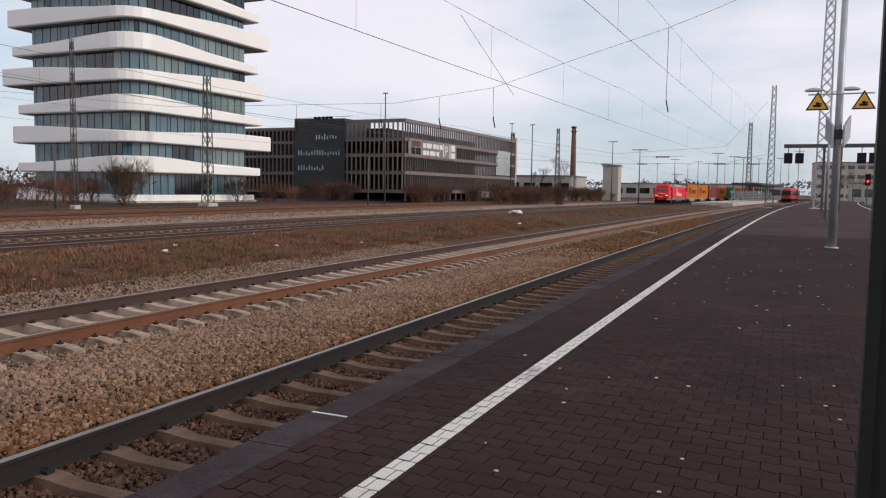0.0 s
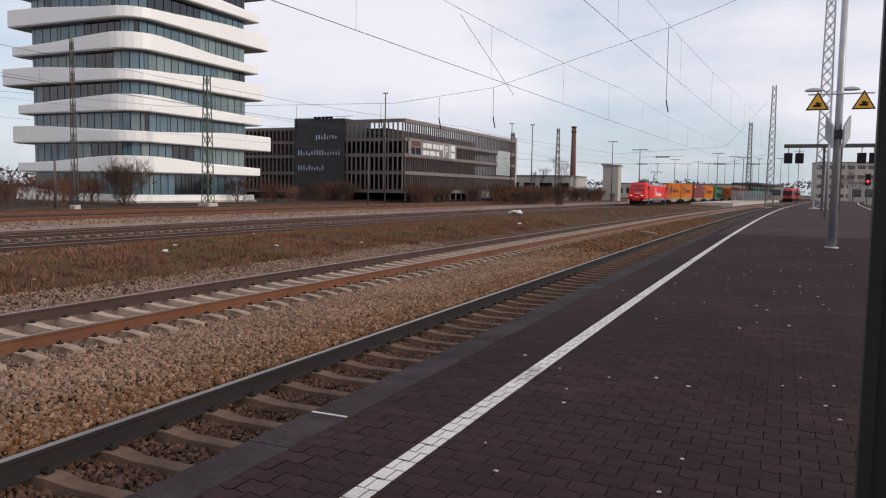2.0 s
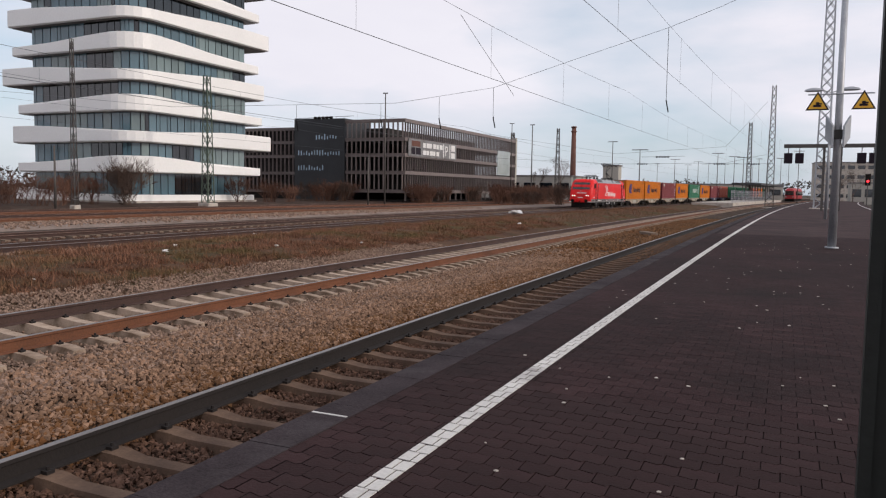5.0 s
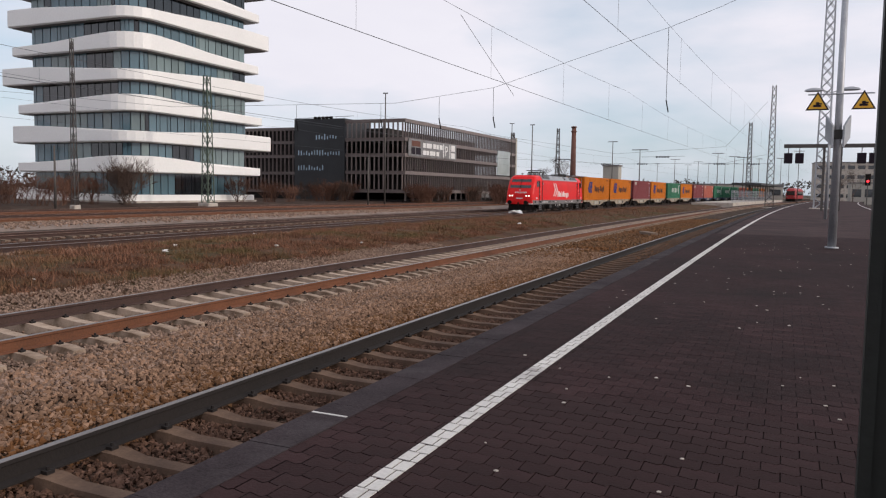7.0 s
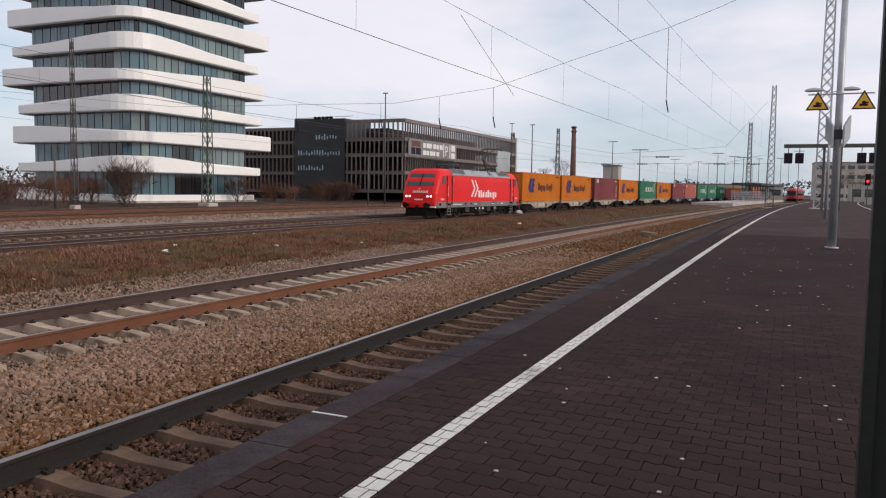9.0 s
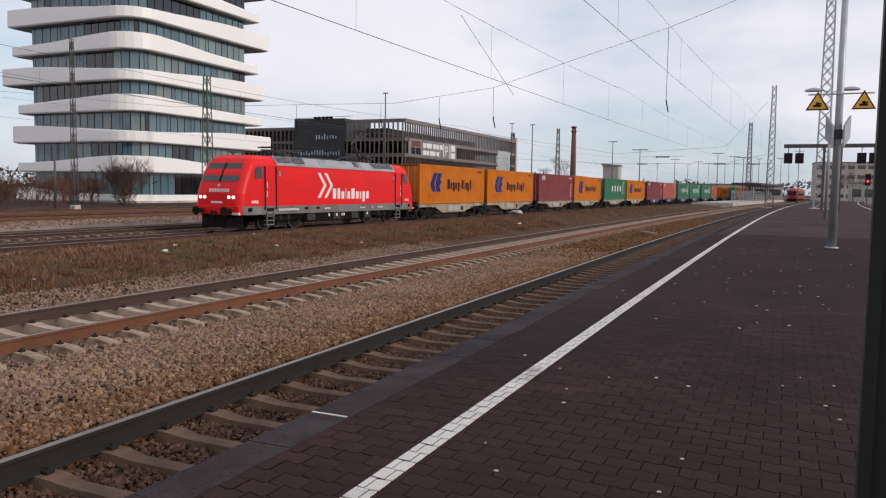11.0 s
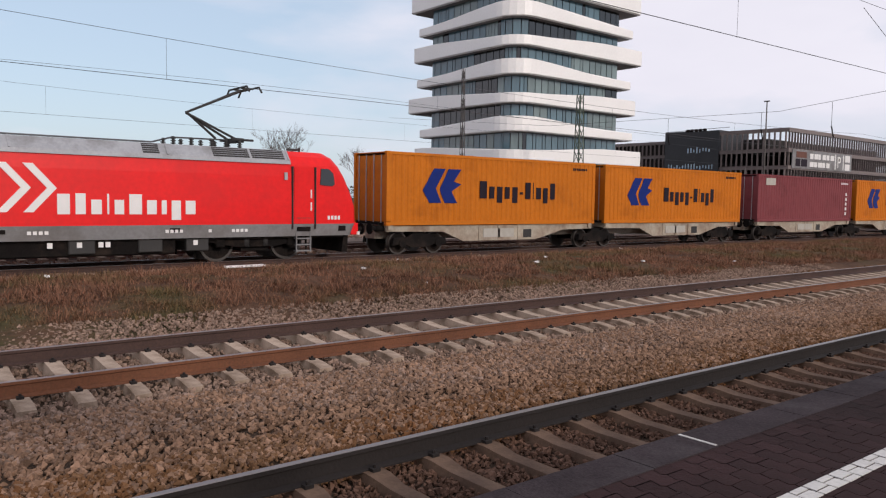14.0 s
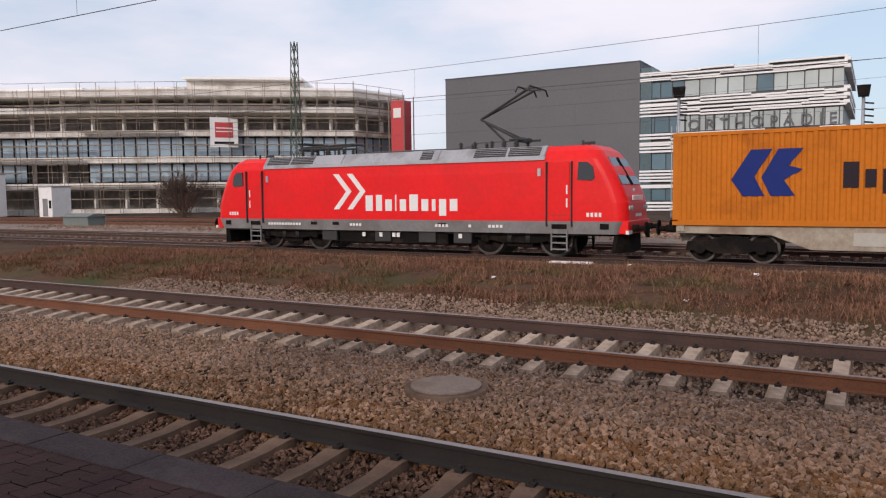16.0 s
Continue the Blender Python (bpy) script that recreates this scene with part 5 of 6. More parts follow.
def sign_pole():
    t = thing("sign_pole", pose(1.5, 27.1, PZ), "grey tapered steel pole with two yellow warning triangles", "pole")
    bm = bmesh.new()
    tube(bm, (0, 0, 0), (0, 0, 9.5), 0.13, 16, 0.085)
    tube(bm, (0, 0, 0), (0, 0, 0.05), 0.2, 12)
    part("shaft", bm, M_STEEL, t)
    part("crossbar", tubes([((-0.9, -0.1, 4.86), (0.95, -0.1, 4.86))], 0.025), M_STEEL, t)
    for x in (-0.63, 0.66):
        bm = bmesh.new()
        prism(bm, [(x - 0.34, 4.36), (x + 0.34, 4.36), (x, 4.95)], 1, -0.16, -0.13)
        s = part("warning_sign", bm, M_LOGO_DARK, t, "black-edged yellow warning triangle")
        bm = bmesh.new()
        prism(bm, [(x - 0.268, 4.402), (x + 0.268, 4.402), (x, 4.868)], 1, -0.168, -0.155)
        part("sign_face", bm, M_YELLOW, s)
        bm = bmesh.new()
        box(bm, x - 0.12, x + 0.11, -0.176, -0.166, 4.46, 4.53)
        box(bm, x - 0.05, x + 0.05, -0.176, -0.166, 4.53, 4.61)
        box(bm, x + 0.05, x + 0.13, -0.176, -0.166, 4.54, 4.58)
        part("pictogram", bm, M_LOGO_DARK, s)
    for s, a in ((-1, 28), (1, -28)):
        bm = bmesh.new()
        prism(bm, [(-0.2, 3.1), (0.2, 3.4), (0.2, 4.1), (-0.2, 3.75)], 0, -0.03, 0.03)
        ob = part("loudspeaker", bm, M_STEEL, t)
        ob.matrix_basis = pose(s * 0.24, -0.05, 0.1, 0, 0, a)
    part("speaker_bracket", boxes((-0.2, 0.2, -0.12, 0.12, 3.45, 3.75)), M_GRILLE, t)
    return t


sign_pole()


def lamp_post(x, y, z, h, span, label):
    t = thing("platform_lamp", pose(x, y, z), label, "street lamp")
    bm = bmesh.new()
    tube(bm, (0, 0, 0), (0, 0, h), 0.11, 10, 0.06)
    part("post", bm, M_STEEL, t)
    for s in (-1, 1):
        part("arm", tubes([((0, 0, h - 0.1), (s * span * 0.5, 0, h + 0.1))], 0.035), M_STEEL, t)
        bm = bmesh.new()
        ring_loft(bm, [[(s * span * 0.75 + 0.65 * math.cos(a) * k, 0.25 * math.sin(a) * k, h + 0.05 + dz) for a in steps(0, math.tau * 11 / 12, 11)] for k, dz in ((0.75, -0.06), (1.0, 0.0), (0.8, 0.12), (0.3, 0.2))])
        part("lamp_head", bm, M_STEEL, t)
    return t


lamp_post(2.8, 59.7, PZ, 8.9, 1.5, "grey twin-arm lamp post on the platform")


def t_pole(x, y, z, h, label="thin floodlight pole with a crossbar of lamps", arm=1.3):
    t = thing("floodlight_pole", pose(x, y, z), label, "street lamp")
    bm = bmesh.new()
    tube(bm, (0, 0, 0), (0, 0, h), 0.13, 7, 0.07)
    part("post", bm, M_MAST, t)
    if arm:
        part("lamp_bar", boxes((-arm, arm, -0.1, 0.1, h - 0.06, h + 0.08)), M_MAST, t)
    return t


rnd = random.Random(21)
for az, d, top in ((11.6, 170, 13.0), (9.65, 150, 10.2), (4.3, 210, 12.5), (3.2, 240, 13), (2.6, 200, 11), (7.2, 260, 13), (5.6, 280, 13), (1.6, 280, 14), (-0.9, 250, 15), (0.2, 300, 15), (1.0, 330, 14), (3.8, 330, 14), (6.3, 340, 14), (8.4, 330, 14), (2.0, 380, 16), (-0.3, 330, 15), (4.9, 380, 16)):
    t_pole(-d * math.sin(radians(az)), d * math.cos(radians(az)), -0.4, top + 0.4, arm=rnd.choice((1.0, 1.5, 1.5)))
t_pole(-50, 92.2, 0.0, 15.1, "tall grey concrete pole by the car park", 0.35)
t_pole(-50, 87.6, 0.0, 6.6, "short grey pole by the car park", 0.0)
t_pole(-52, 151, 0.0, 16.0, "tall grey pole at the end of the car park", 0.5)
t_pole(-40, 127, 0.0, 13.5, "thin grey pole among the shrubs", 0.4)
t_pole(-58.5, 47.2, 0.0, 5.5, "short pole beside the lattice mast", 0.0)

gantry = thing("display_gantry", pose(0.2, 90, PZ), "steel gantry across the platform with hanging black display boxes", "gantry")
part("beam", boxes((-0.3, 9.3, -0.15, 0.15, 6.65, 7.05)), M_MAST, gantry)
for x in (3.6, 5.2):
    part("post", boxes((x - 0.12, x + 0.12, -0.12, 0.12, 0, 6.7)), M_MAST, gantry)
for x in (0.15, 1.25, 7.1, 8.2):
    d = part("display_box", boxes((x - 0.42, x + 0.42, -0.2, 0.2, 5.0, 6.1), bev=0.04), M_LOGO_DARK, gantry)
    part("hanger", tubes([((x, 0, 6.1), (x, 0, 6.7))], 0.04), M_MAST, gantry)

sh = thing("platform_shelter", pose(0, 0, PZ), "dark green steel platform shelter beside the camera", "shelter")
for y in (2.62, -0.6, -4.0, -7.4):
    bm = boxes((0.258, 0.40, y, y + 0.14, 0, 3.2), bev=0.012)
    part("post", bm, M_SHELTER, sh)
    part("post_flange", boxes((0.248, 0.285, y - 0.03, y - 0.01, 0, 3.2)), M_SHELTER, sh)
part("side_panel", boxes((0.41, 2.2, 2.66, 2.72, 0.1, 3.0)), M_SHELTER, sh)
part("roof", boxes((0.1, 2.4, -8.4, 2.8, 3.2, 3.38), bev=0.03), M_SHELTER, sh)

# signals with a black lamp box, spikes and ladder by the clinic
for x, y, h in ((-58, -12.9, 9.6), (-58, -0.9, 8.8)):
    t = thing("signal_post", pose(x, y, 0), "railway signal post with a black lamp head and ladder", "signal")
    part("post", tubes([((0, 0, 0), (0, 0, h))], 0.11, 8), M_STEEL, t)
    bm = bmesh.new()
    prism(bm, [(-0.32, h - 0.5), (0.32, h - 0.5), (0.42, h + 0.25), (-0.42, h + 0.25)], 0, -0.3, 0.3)
    part("lamp_head", bm, M_BLACK, t)
    for k in range(4):
        part("baffle", tubes([((0, 0.05, h - 0.9 - k * 0.42), (0.1, 0.62, h - 1.0 - k * 0.42))], 0.06), M_BLACK, t)
    bm = tubes([((0.2, dy, 0.2), (0.2, dy, h - 2.6)) for dy in (-0.45, -0.1)], 0.03)
    for k in range(int((h - 3) / 0.35)):
        tube(bm, (0.2, -0.45, 0.4 + k * 0.35), (0.2, -0.1, 0.4 + k * 0.35), 0.02, 4)
    part("ladder", bm, M_STEEL, t)
RED_LAMP = glow("signal_red", (1.0, 0.03, 0.04), 3.0)
for x, y in ((15.8, 178), (19.6, 180)):
    t = thing("track_signal", pose(x, y, 0), "railway signal showing red on a dark post", "signal")
    part("post", tubes([((0, 0, -0.3), (0, 0, 5.6))], 0.1), M_MAST, t)
    part("screen", boxes((-0.5, 0.5, -0.06, 0.06, 4.2, 6.6)), M_BLACK, t)
    bm = bmesh.new()
    tube(bm, (0, -0.16, 5.1), (0, -0.06, 5.1), 0.24 if x < 17 else 0.18, 10)
    part("red_lamp", bm, RED_LAMP, t)

# ---------------- overhead line ----------------
def line(bm, pts, r=0.012):
    rings = []
    for i, p in enumerate(pts):
        d = (Vector(pts[min(i + 1, len(pts) - 1)]) - Vector(pts[max(i - 1, 0)])).normalized()
        u = d.cross(Vector((0, 0, 1)) if abs(d.z) < 0.9 else Vector((1, 0, 0))).normalized()
        w = d.cross(u)
        rings.append([Vector(p) + (u * c + w * s) * r for c, s in ((1, 0), (0, 1), (-1, 0), (0, -1))])
    ring_loft(bm, rings)


def catenary(x, zc, zm, ys, sag, label, r=0.013, rise=0.0, rise_m=0.0):
    def up(y, k):
        return k * min(max(y, 0.0), 90.0)

    t = thing("overhead_line", None, label, "overhead wire")
    bm = bmesh.new()
    line(bm, [(x + bend(y) + 0.1 * math.sin(y / 20), y, zc + up(y, rise)) for y in steps(ys[0], ys[-1], 60)], r)
    part("contact_wire", bm, M_WIRE, t)
    run = []
    for a, b in zip(ys, ys[1:]):
        f = lambda u: (x + bend(a + (b - a) * u), a + (b - a) * u, zm + up(a + (b - a) * u, rise_m) - sag * 4 * u * (1 - u))
        run += [f(u) for u in steps(0, 1, 14)][1 if run else 0:]
        for u in steps(0.1, 0.9, 4):
            p = f(u)
            dr = bmesh.new()
            line(dr, [p, (p[0], p[1], zc + up(p[1], rise))], r * 0.5)
            part("dropper", dr, M_WIRE, t)
    bm = bmesh.new()
    line(bm, run, r * 0.8)
    part("messenger_wire", bm, M_WIRE, t)
    return t


catenary(C1, 6.58, 8.35, (-60, 3, 70, 130, 190, 240), 0.3, "contact and messenger wires over the platform track", 0.009, 0.0155, 0.031)
catenary(C2, 6.36, 8.9, (-60, 3, 55, 115, 175, 240), 0.4, "contact and messenger wires over the second track", 0.010, 0.0096, 0.008)
catenary(C3, 5.98, 7.5, (-120, -60, 3, 60, 120, 180, 240), 0.5, "contact and messenger wires over the freight track", 0.010)
catenary(-44, 6.2, 7.8, (-120, -60, 3, 60, 120, 180), 0.4, "contact and messenger wires over the sidings", 0.008)
cs = thing("cross_span", None, "cross-span wires with dark insulators over the sidings", "overhead wire")
LOW = [(-60, 3.2, 6.4), (-52, 3.2, 6.7), (-42, 3.2, 7.4), (-34.5, 3.2, 8.0), (-29, 3.2, 8.5), (-20, 3.2, 9.8), (0, 3.2, 13.5)]
UPP = [(-60, 3.2, 8.2), (-46, 3.2, 9.8), (-38, 3.2, 11.2), (-30, 3.2, 13.0), (-20, 3.2, 16.0)]
for pts in (LOW, UPP, [(-60, 3.2, 20.8), (-40, 3.2, 16.5), (-20, 3.2, 16.4), (12, 3.2, 20)]):
    bm = bmesh.new()
    line(bm, pts, 0.018)
    part("span_wire", bm, M_WIRE, cs)
for path, xs, r in ((LOW, (-56, -52, -47, -42, -38, -34.5, -29, -24), 0.14), (UPP, (-55, -50, -46, -42, -38, -33), 0.12)):
    for x in xs:
        z = float(np.interp(x, [p[0] for p in path], [p[2] for p in path]))
        bm = bmesh.new()
        ring_loft(bm, [[(x + rr * math.cos(a), 3.2 + rr * math.sin(a), z + dz) for a in steps(0, math.tau * 9 / 10, 9)] for rr, dz in ((r * 0.35, -r), (r * 0.85, -r * 0.6), (r, 0), (r * 0.85, r * 0.6), (r * 0.35, r))], smooth=True)
        part("insulator", bm, M_BLACK, cs)
        bm = bmesh.new()
        line(bm, [(x - 0.5, 3.3, z - 1.0), (x + 0.4, 3.3, z - 0.9), (x, 3.3, z)], 0.03)
        part("hanger", bm, M_WIRE, cs)
cs2 = thing("cross_span", None, "cross-span wires with hanging insulators over all tracks", "overhead wire")
for pts, r in (([(-58, 40, 9.5), (-38, 40, 7.5), (-21, 40, 7.2), (-14.9, 40, 7.85), (-10.5, 40, 9.1), (-5.6, 40, 10.45), (-3.1, 40, 11.3), (6, 40, 15)], 0.010), ([(-11.1, 26.2, 8.6), (-11.3, 33, 6.45)], 0.010), ([(-58, 150, 9.0), (-30, 150, 7.6), (-10, 150, 7.8), (-2.2, 150, 9.5)], 0.02), ([(-58, 150, 14), (-30, 150, 9.6), (-10, 150, 10.8), (-2.2, 150, 20)], 0.02)):
    bm = bmesh.new()
    line(bm, pts, r)
    part("span_wire", bm, M_WIRE, cs2)
for x, z, d in ((-18.2, 7.45, 1.2), (-14.9, 7.85, 1.6), (-5.6, 10.45, 3.6), (-22.0, 7.2, 0.9), (-28, 7.3, 1.0)):
    bm = bmesh.new()
    line(bm, [(x, 40, z), (x, 40, z - d)], 0.012)
    tube(bm, (x, 40, z - d), (x + 0.12, 40, z - d - 0.6), 0.032, 6)
    part("insulator", bm, M_BLACK, cs2)
for x, y in ((-33, 150), (-26, 150), (-12, 150), (-6, 150), (-40, 60), (-18, 120)):
    t = thing("cantilever_insulator", pose(x, y, 0), "row of brown insulators on the overhead line", "insulator")
    bm = bmesh.new()
    for k in range(5):
        tube(bm, (k * 0.42, 0, 7.6 if y > 100 else 8.6), (k * 0.42 + 0.25, 0, 7.6 if y > 100 else 8.6), 0.14, 6)
    line(bm, [(-2.2, 0, 7.6 if y > 100 else 8.6), (4.2, 0, 7.7 if y > 100 else 8.7)], 0.02)
    part("insulator_string", bm, M_BLACK, t)
for z, x in ((11.0, -60),):
    t = thing("feeder_wire", None, "thin overhead feeder wire along the sidings", "overhead wire")
    bm = bmesh.new()
    line(bm, [(x + bend(y), y, z + 0.4 * math.sin(y / 19)) for y in steps(-120, 110, 40)], 0.012)
    part("wire", bm, M_WIRE, t)

# ---------------- small things on the ground ----------------
mh = thing("manhole_cover", pose(-7.92, -4.55, -0.27), "round grey concrete manhole cover in the ballast", "manhole")
bm = bmesh.new()
tube(bm, (0, 0, -0.1), (0, 0, 0.075), 0.52, 40)
part("collar", bm, M_SLEEPER_DIRTY, mh)
bm = bmesh.new()
tube(bm, (0, 0, 0.07), (0, 0, 0.105), 0.44, 40)
part("lid", bm, M_LID, mh)
cb = thing("cable_cover", pose(-6.95, 44.7, -0.3, 0, 0, 30), "brown timber cable cover lying in the ballast", "cover")
part("plank", boxes((-0.25, 0.2, -0.9, 0.9, 0.05, 0.22), bev=0.02), M_SLEEPER_WOOD, cb)
part("plank", boxes((0.22, 0.4, -0.8, 0.9, 0.0, 0.14), bev=0.02), M_SLEEPER_WOOD, cb)


def rubbish(x, y, z, s, sx=1.0):
    bm = bmesh.new()
    r = random.Random(int(x * 100 + y * 10))
    for k in range(3):
        pts = [Vector((r.uniform(-1, 1) * s * sx, r.uniform(-1, 1) * s, r.uniform(0, 1) * s)) for _ in range(7)]
        vs = [bm.verts.new(p) for p in pts]
        bmesh.ops.convex_hull(bm, input=vs)
    ob = part("litter", bm, M_LITTER)
    ob.location = (x, y, z)
    tagged(ob, "crumpled white scrap of litter on the grass bank", "litter", "litter on the bank")


for x, y, z, s in ((-15.9, 0.93, -0.25, 0.16), (-15.7, 6.8, -0.25, 0.10), (-15.6, 47.2, 0.0, 0.2), (-22.9, 29.3, -0.1, 0.16), (-19.5, 20.5, 0.05, 0.13), (-18.0, 18.5, 0.05, 0.15), (-17, 23, 0.0, 0.12), (-20, -2.5, 0.05, 0.12), (-21.5, 4.2, 0.0, 0.12), (-17.4, -8.5, 0, 0.1), (-19, 12.2, 0.05, 0.12), (-16.4, 12.6, -0.15, 0.1), (-21.8, -6.2, 0.0, 0.1), (-16.2, -3.4, -0.15, 0.1), (-16.0, 27.5, -0.12, 0.13), (-22.6, 16.0, -0.1, 0.12)):
    rubbish(x, y, z, s * 0.65)
rubbish(-23.6, 70.5, -0.1, 0.4, 2.0)
for x0, y0 in ((-22.9, 10.2), (-23.1, -8.5)):
    ob = part("white_board", boxes((-0.12, 0.12, -0.7, 0.7, 0, 0.05), bev=0.01), M_LITTER)
    ob.matrix_basis = pose(x0, y0, -0.1, 0, 4, 2)
    tagged(ob, "white painted board lying beside the freight track", "board")
rnd = random.Random(2)
bm = bmesh.new()
for k in range(170):
    x, y = rnd.uniform(-2.5, 3.6), 3 + 26 * rnd.random() ** 1.3
    s = rnd.uniform(0.008, 0.022)
    tube(bm, (x + bend(y), y, PZ), (x + bend(y), y, PZ + 0.004), s, 6)
tagged(part("chewing_gum_spots", bm, M_CONCRETE), "pale flattened spots scattered over the paving", "stains", kind="stuff")
gb = thing("relay_cabinet", pose(-39.0, -56.0, -0.1), "low grey-green relay cabinet between the sidings", "cabinet")
part("body", boxes((-0.8, 0.8, -1.6, 1.6, 0, 0.75), bev=0.03), M_GREEN_DOT, gb)
bm = bmesh.new()
prism(bm, [(-0.95, 0.75), (0.95, 0.75), (0.3, 1.0), (-0.3, 1.0)], 1, -1.75, 1.75)
part("lid", bm, M_GREEN_DOT, gb)
for x, y, sx, sy, h in ((-51.5, -93.5, 1.5, 3.0, 5.0), (-53.6, -82.0, 1.2, 1.2, 3.4)):
    t = thing("site_cabin", pose(x, y, 0), "white building-site container beside the scaffolding", "container")
    part("body", boxes((-sx, sx, -sy, sy, 0, h), bev=0.05), M_LITTER, t)
    part("roof_edge", boxes((-sx - 0.05, sx + 0.05, -sy - 0.05, sy + 0.05, h, h + 0.12)), M_STEEL, t)
    part("door", boxes((sx, sx + 0.04, -0.45, 0.45, 0.1, 2.1)), M_GREYBAND, t)
    part("window", boxes((sx, sx + 0.04, 0.7, min(sy - 0.1, 1.7), 1.0, 1.9)), M_GLASS_DARK, t)
pf = thing("far_platform", None, "low concrete platform with a pale edge beyond the second track", "platform", kind="structure")
ribbon("deck", [(-13.2, -0.5), (-13.2, 0.45), (-20.5, 0.45), (-20.5, -0.5)][::-1], steps(150, 260, 30), M_CONCRETE, pf)
part("end_wall", boxes((-20.5 + bend(150), -13.2 + bend(150), 149.8, 150.0, -0.5, 0.45)), M_CONCRETE, pf)
cn = thing("far_canopy", pose(-3, 205, 0, 0, 0, -5), "dark platform canopy on posts in the distance", "canopy")
part("roof", boxes((-9, -2, 0, 60, 4.4, 4.9)), M_DARK, cn)
for k in range(10):
    part("post", boxes((-5.7, -5.4, k * 6, k * 6 + 0.3, 0, 4.4)), M_MAST, cn)
fn = thing("mesh_fence", pose(-14.5 + bend(158), 158, 0.45, 0, 0, -4.6), "pale metal railing along the far platform", "fence")
for k in range(40):
    part("post", boxes((-0.04, 0.04, k * 2.0 - 0.04, k * 2.0 + 0.04, 0, 2.3)), M_STEEL, fn)
bm = bmesh.new()
for z in (0.4, 0.8, 1.2, 1.6, 2.0, 2.3):
    tube(bm, (0, 0, z), (0, 78, z), 0.03, 4)
part("rails", bm, M_STEEL, fn)

# ---------------- distance ----------------
def block(name, x, y, w, d, h, m, label, windows=0, rz=0, floors=1):
    t = thing(name, pose(x, y, -0.2, 0, 0, rz), label, "building")
    part("wall_block", boxes((-w / 2, w / 2, -d / 2, d / 2, 0, h)), m, t)
    part("roof", boxes((-w / 2 - 0.2, w / 2 + 0.2, -d / 2 - 0.2, d / 2 + 0.2, h, h + 0.35)), M_SOFFIT, t)
    for f in range(floors):
        for k in range(windows):
            wx = -w / 2 + (k + 0.5) * w / windows
            z = h * (f + 0.35) / floors
            part("window", boxes((wx - w / windows * 0.36, wx + w / windows * 0.36, -d / 2 - 0.06, -d / 2 + 0.05, z, z + h / floors * 0.38)), M_GLASS_DARK, t)
    return t


block("station_block", 36, 345, 50, 14, 15.0, M_CONCRETE, "long grey building with window rows behind the station", 14, 4, 4)
block("gabled_house", 21, 235, 9, 9, 5.5, M_CREAM, "small yellowish house beyond the platform", 3)
block("cube_building", -41, 200, 4.0, 4.0, 9.0, M_CREAM, "cream cube-shaped plant building behind the shrubs", 0)
block("long_hall", -74, 205, 46, 16, 6.2, M_CREAM, "long pale warehouse behind the shrubs", 10)
block("long_hall", -30, 300, 60, 16, 5.5, M_CREAM, "long pale warehouse in the distance", 12)
block("dark_villa", -96, -33, 8, 12, 8.0, M_CREAM, "house partly hidden between hall and building shell", 3, 60, 2)
ch = thing("brick_chimney", pose(-57.3, 222.6, 0), "tall tapering red brick chimney", "chimney")
bm = bmesh.new()
tube(bm, (0, 0, 0), (0, 0, 21.3), 1.0, 14, 0.62)
for z in (19.6, 20.9):
    tube(bm, (0, 0, z), (0, 0, z + 0.35), 0.85, 14)
part("shaft", bm, M_BRICK, ch)


def twigs(seed, h, spread, stems, depth, r0):
    """Bare branches: each stem forks again and again into thinner ones."""
    r = random.Random(seed)
    v, f = [], []
    def seg(a, b, ra, rb):
        d = (b - a).normalized()
        u = d.orthogonal().normalized()
        w = d.cross(u)
        n0 = len(v)
        for p, q in ((a, ra), (b, rb)):
            for k in range(3):
                c = k * math.tau / 3
                v.append(p + (u * math.cos(c) + w * math.sin(c)) * q)
        for k in range(3):
            f.append((n0 + k, n0 + (k + 1) % 3, n0 + 3 + (k + 1) % 3, n0 + 3 + k))
    def grow(p, d, ln, rad, lev):
        q = p + d * ln
        seg(p, q, rad, rad * 0.65)
        if lev <= 0:
            return
        for k in range(r.choice((2, 3, 3))):
            e = (d + Vector((r.uniform(-1, 1), r.uniform(-1, 1), r.uniform(-0.2, 0.9))) * 0.62).normalized()
            grow(p.lerp(q, r.uniform(0.55, 1.0)), e, ln * r.uniform(0.6, 0.85), max(rad * 0.6, 0.010), lev - 1)
    for k in range(stems):
        a = r.uniform(0, math.tau)
        d = Vector((math.cos(a) * spread * r.random(), math.sin(a) * spread * r.random(), 1)).normalized()
        grow(Vector((r.uniform(-1, 1) * spread * 0.5, r.uniform(-1, 1) * spread * 0.5, 0)), d, h * r.uniform(0.3, 0.42), r0, depth)
    return [tuple(p) for p in v], f


def plant(name, seed, h, spread, stems, depth, r0, m, label, category, group):
    t = thing(name, None, label, category, group)
    v, f = twigs(seed, h, spread, stems, depth, r0)
    if stems == 1:
        part("trunk", tubes([((0, 0, -0.3), (0, 0, h * 0.34))], r0 * 1.2, 7), m, t)
    raw("crown", v, f, m, t)
    return t


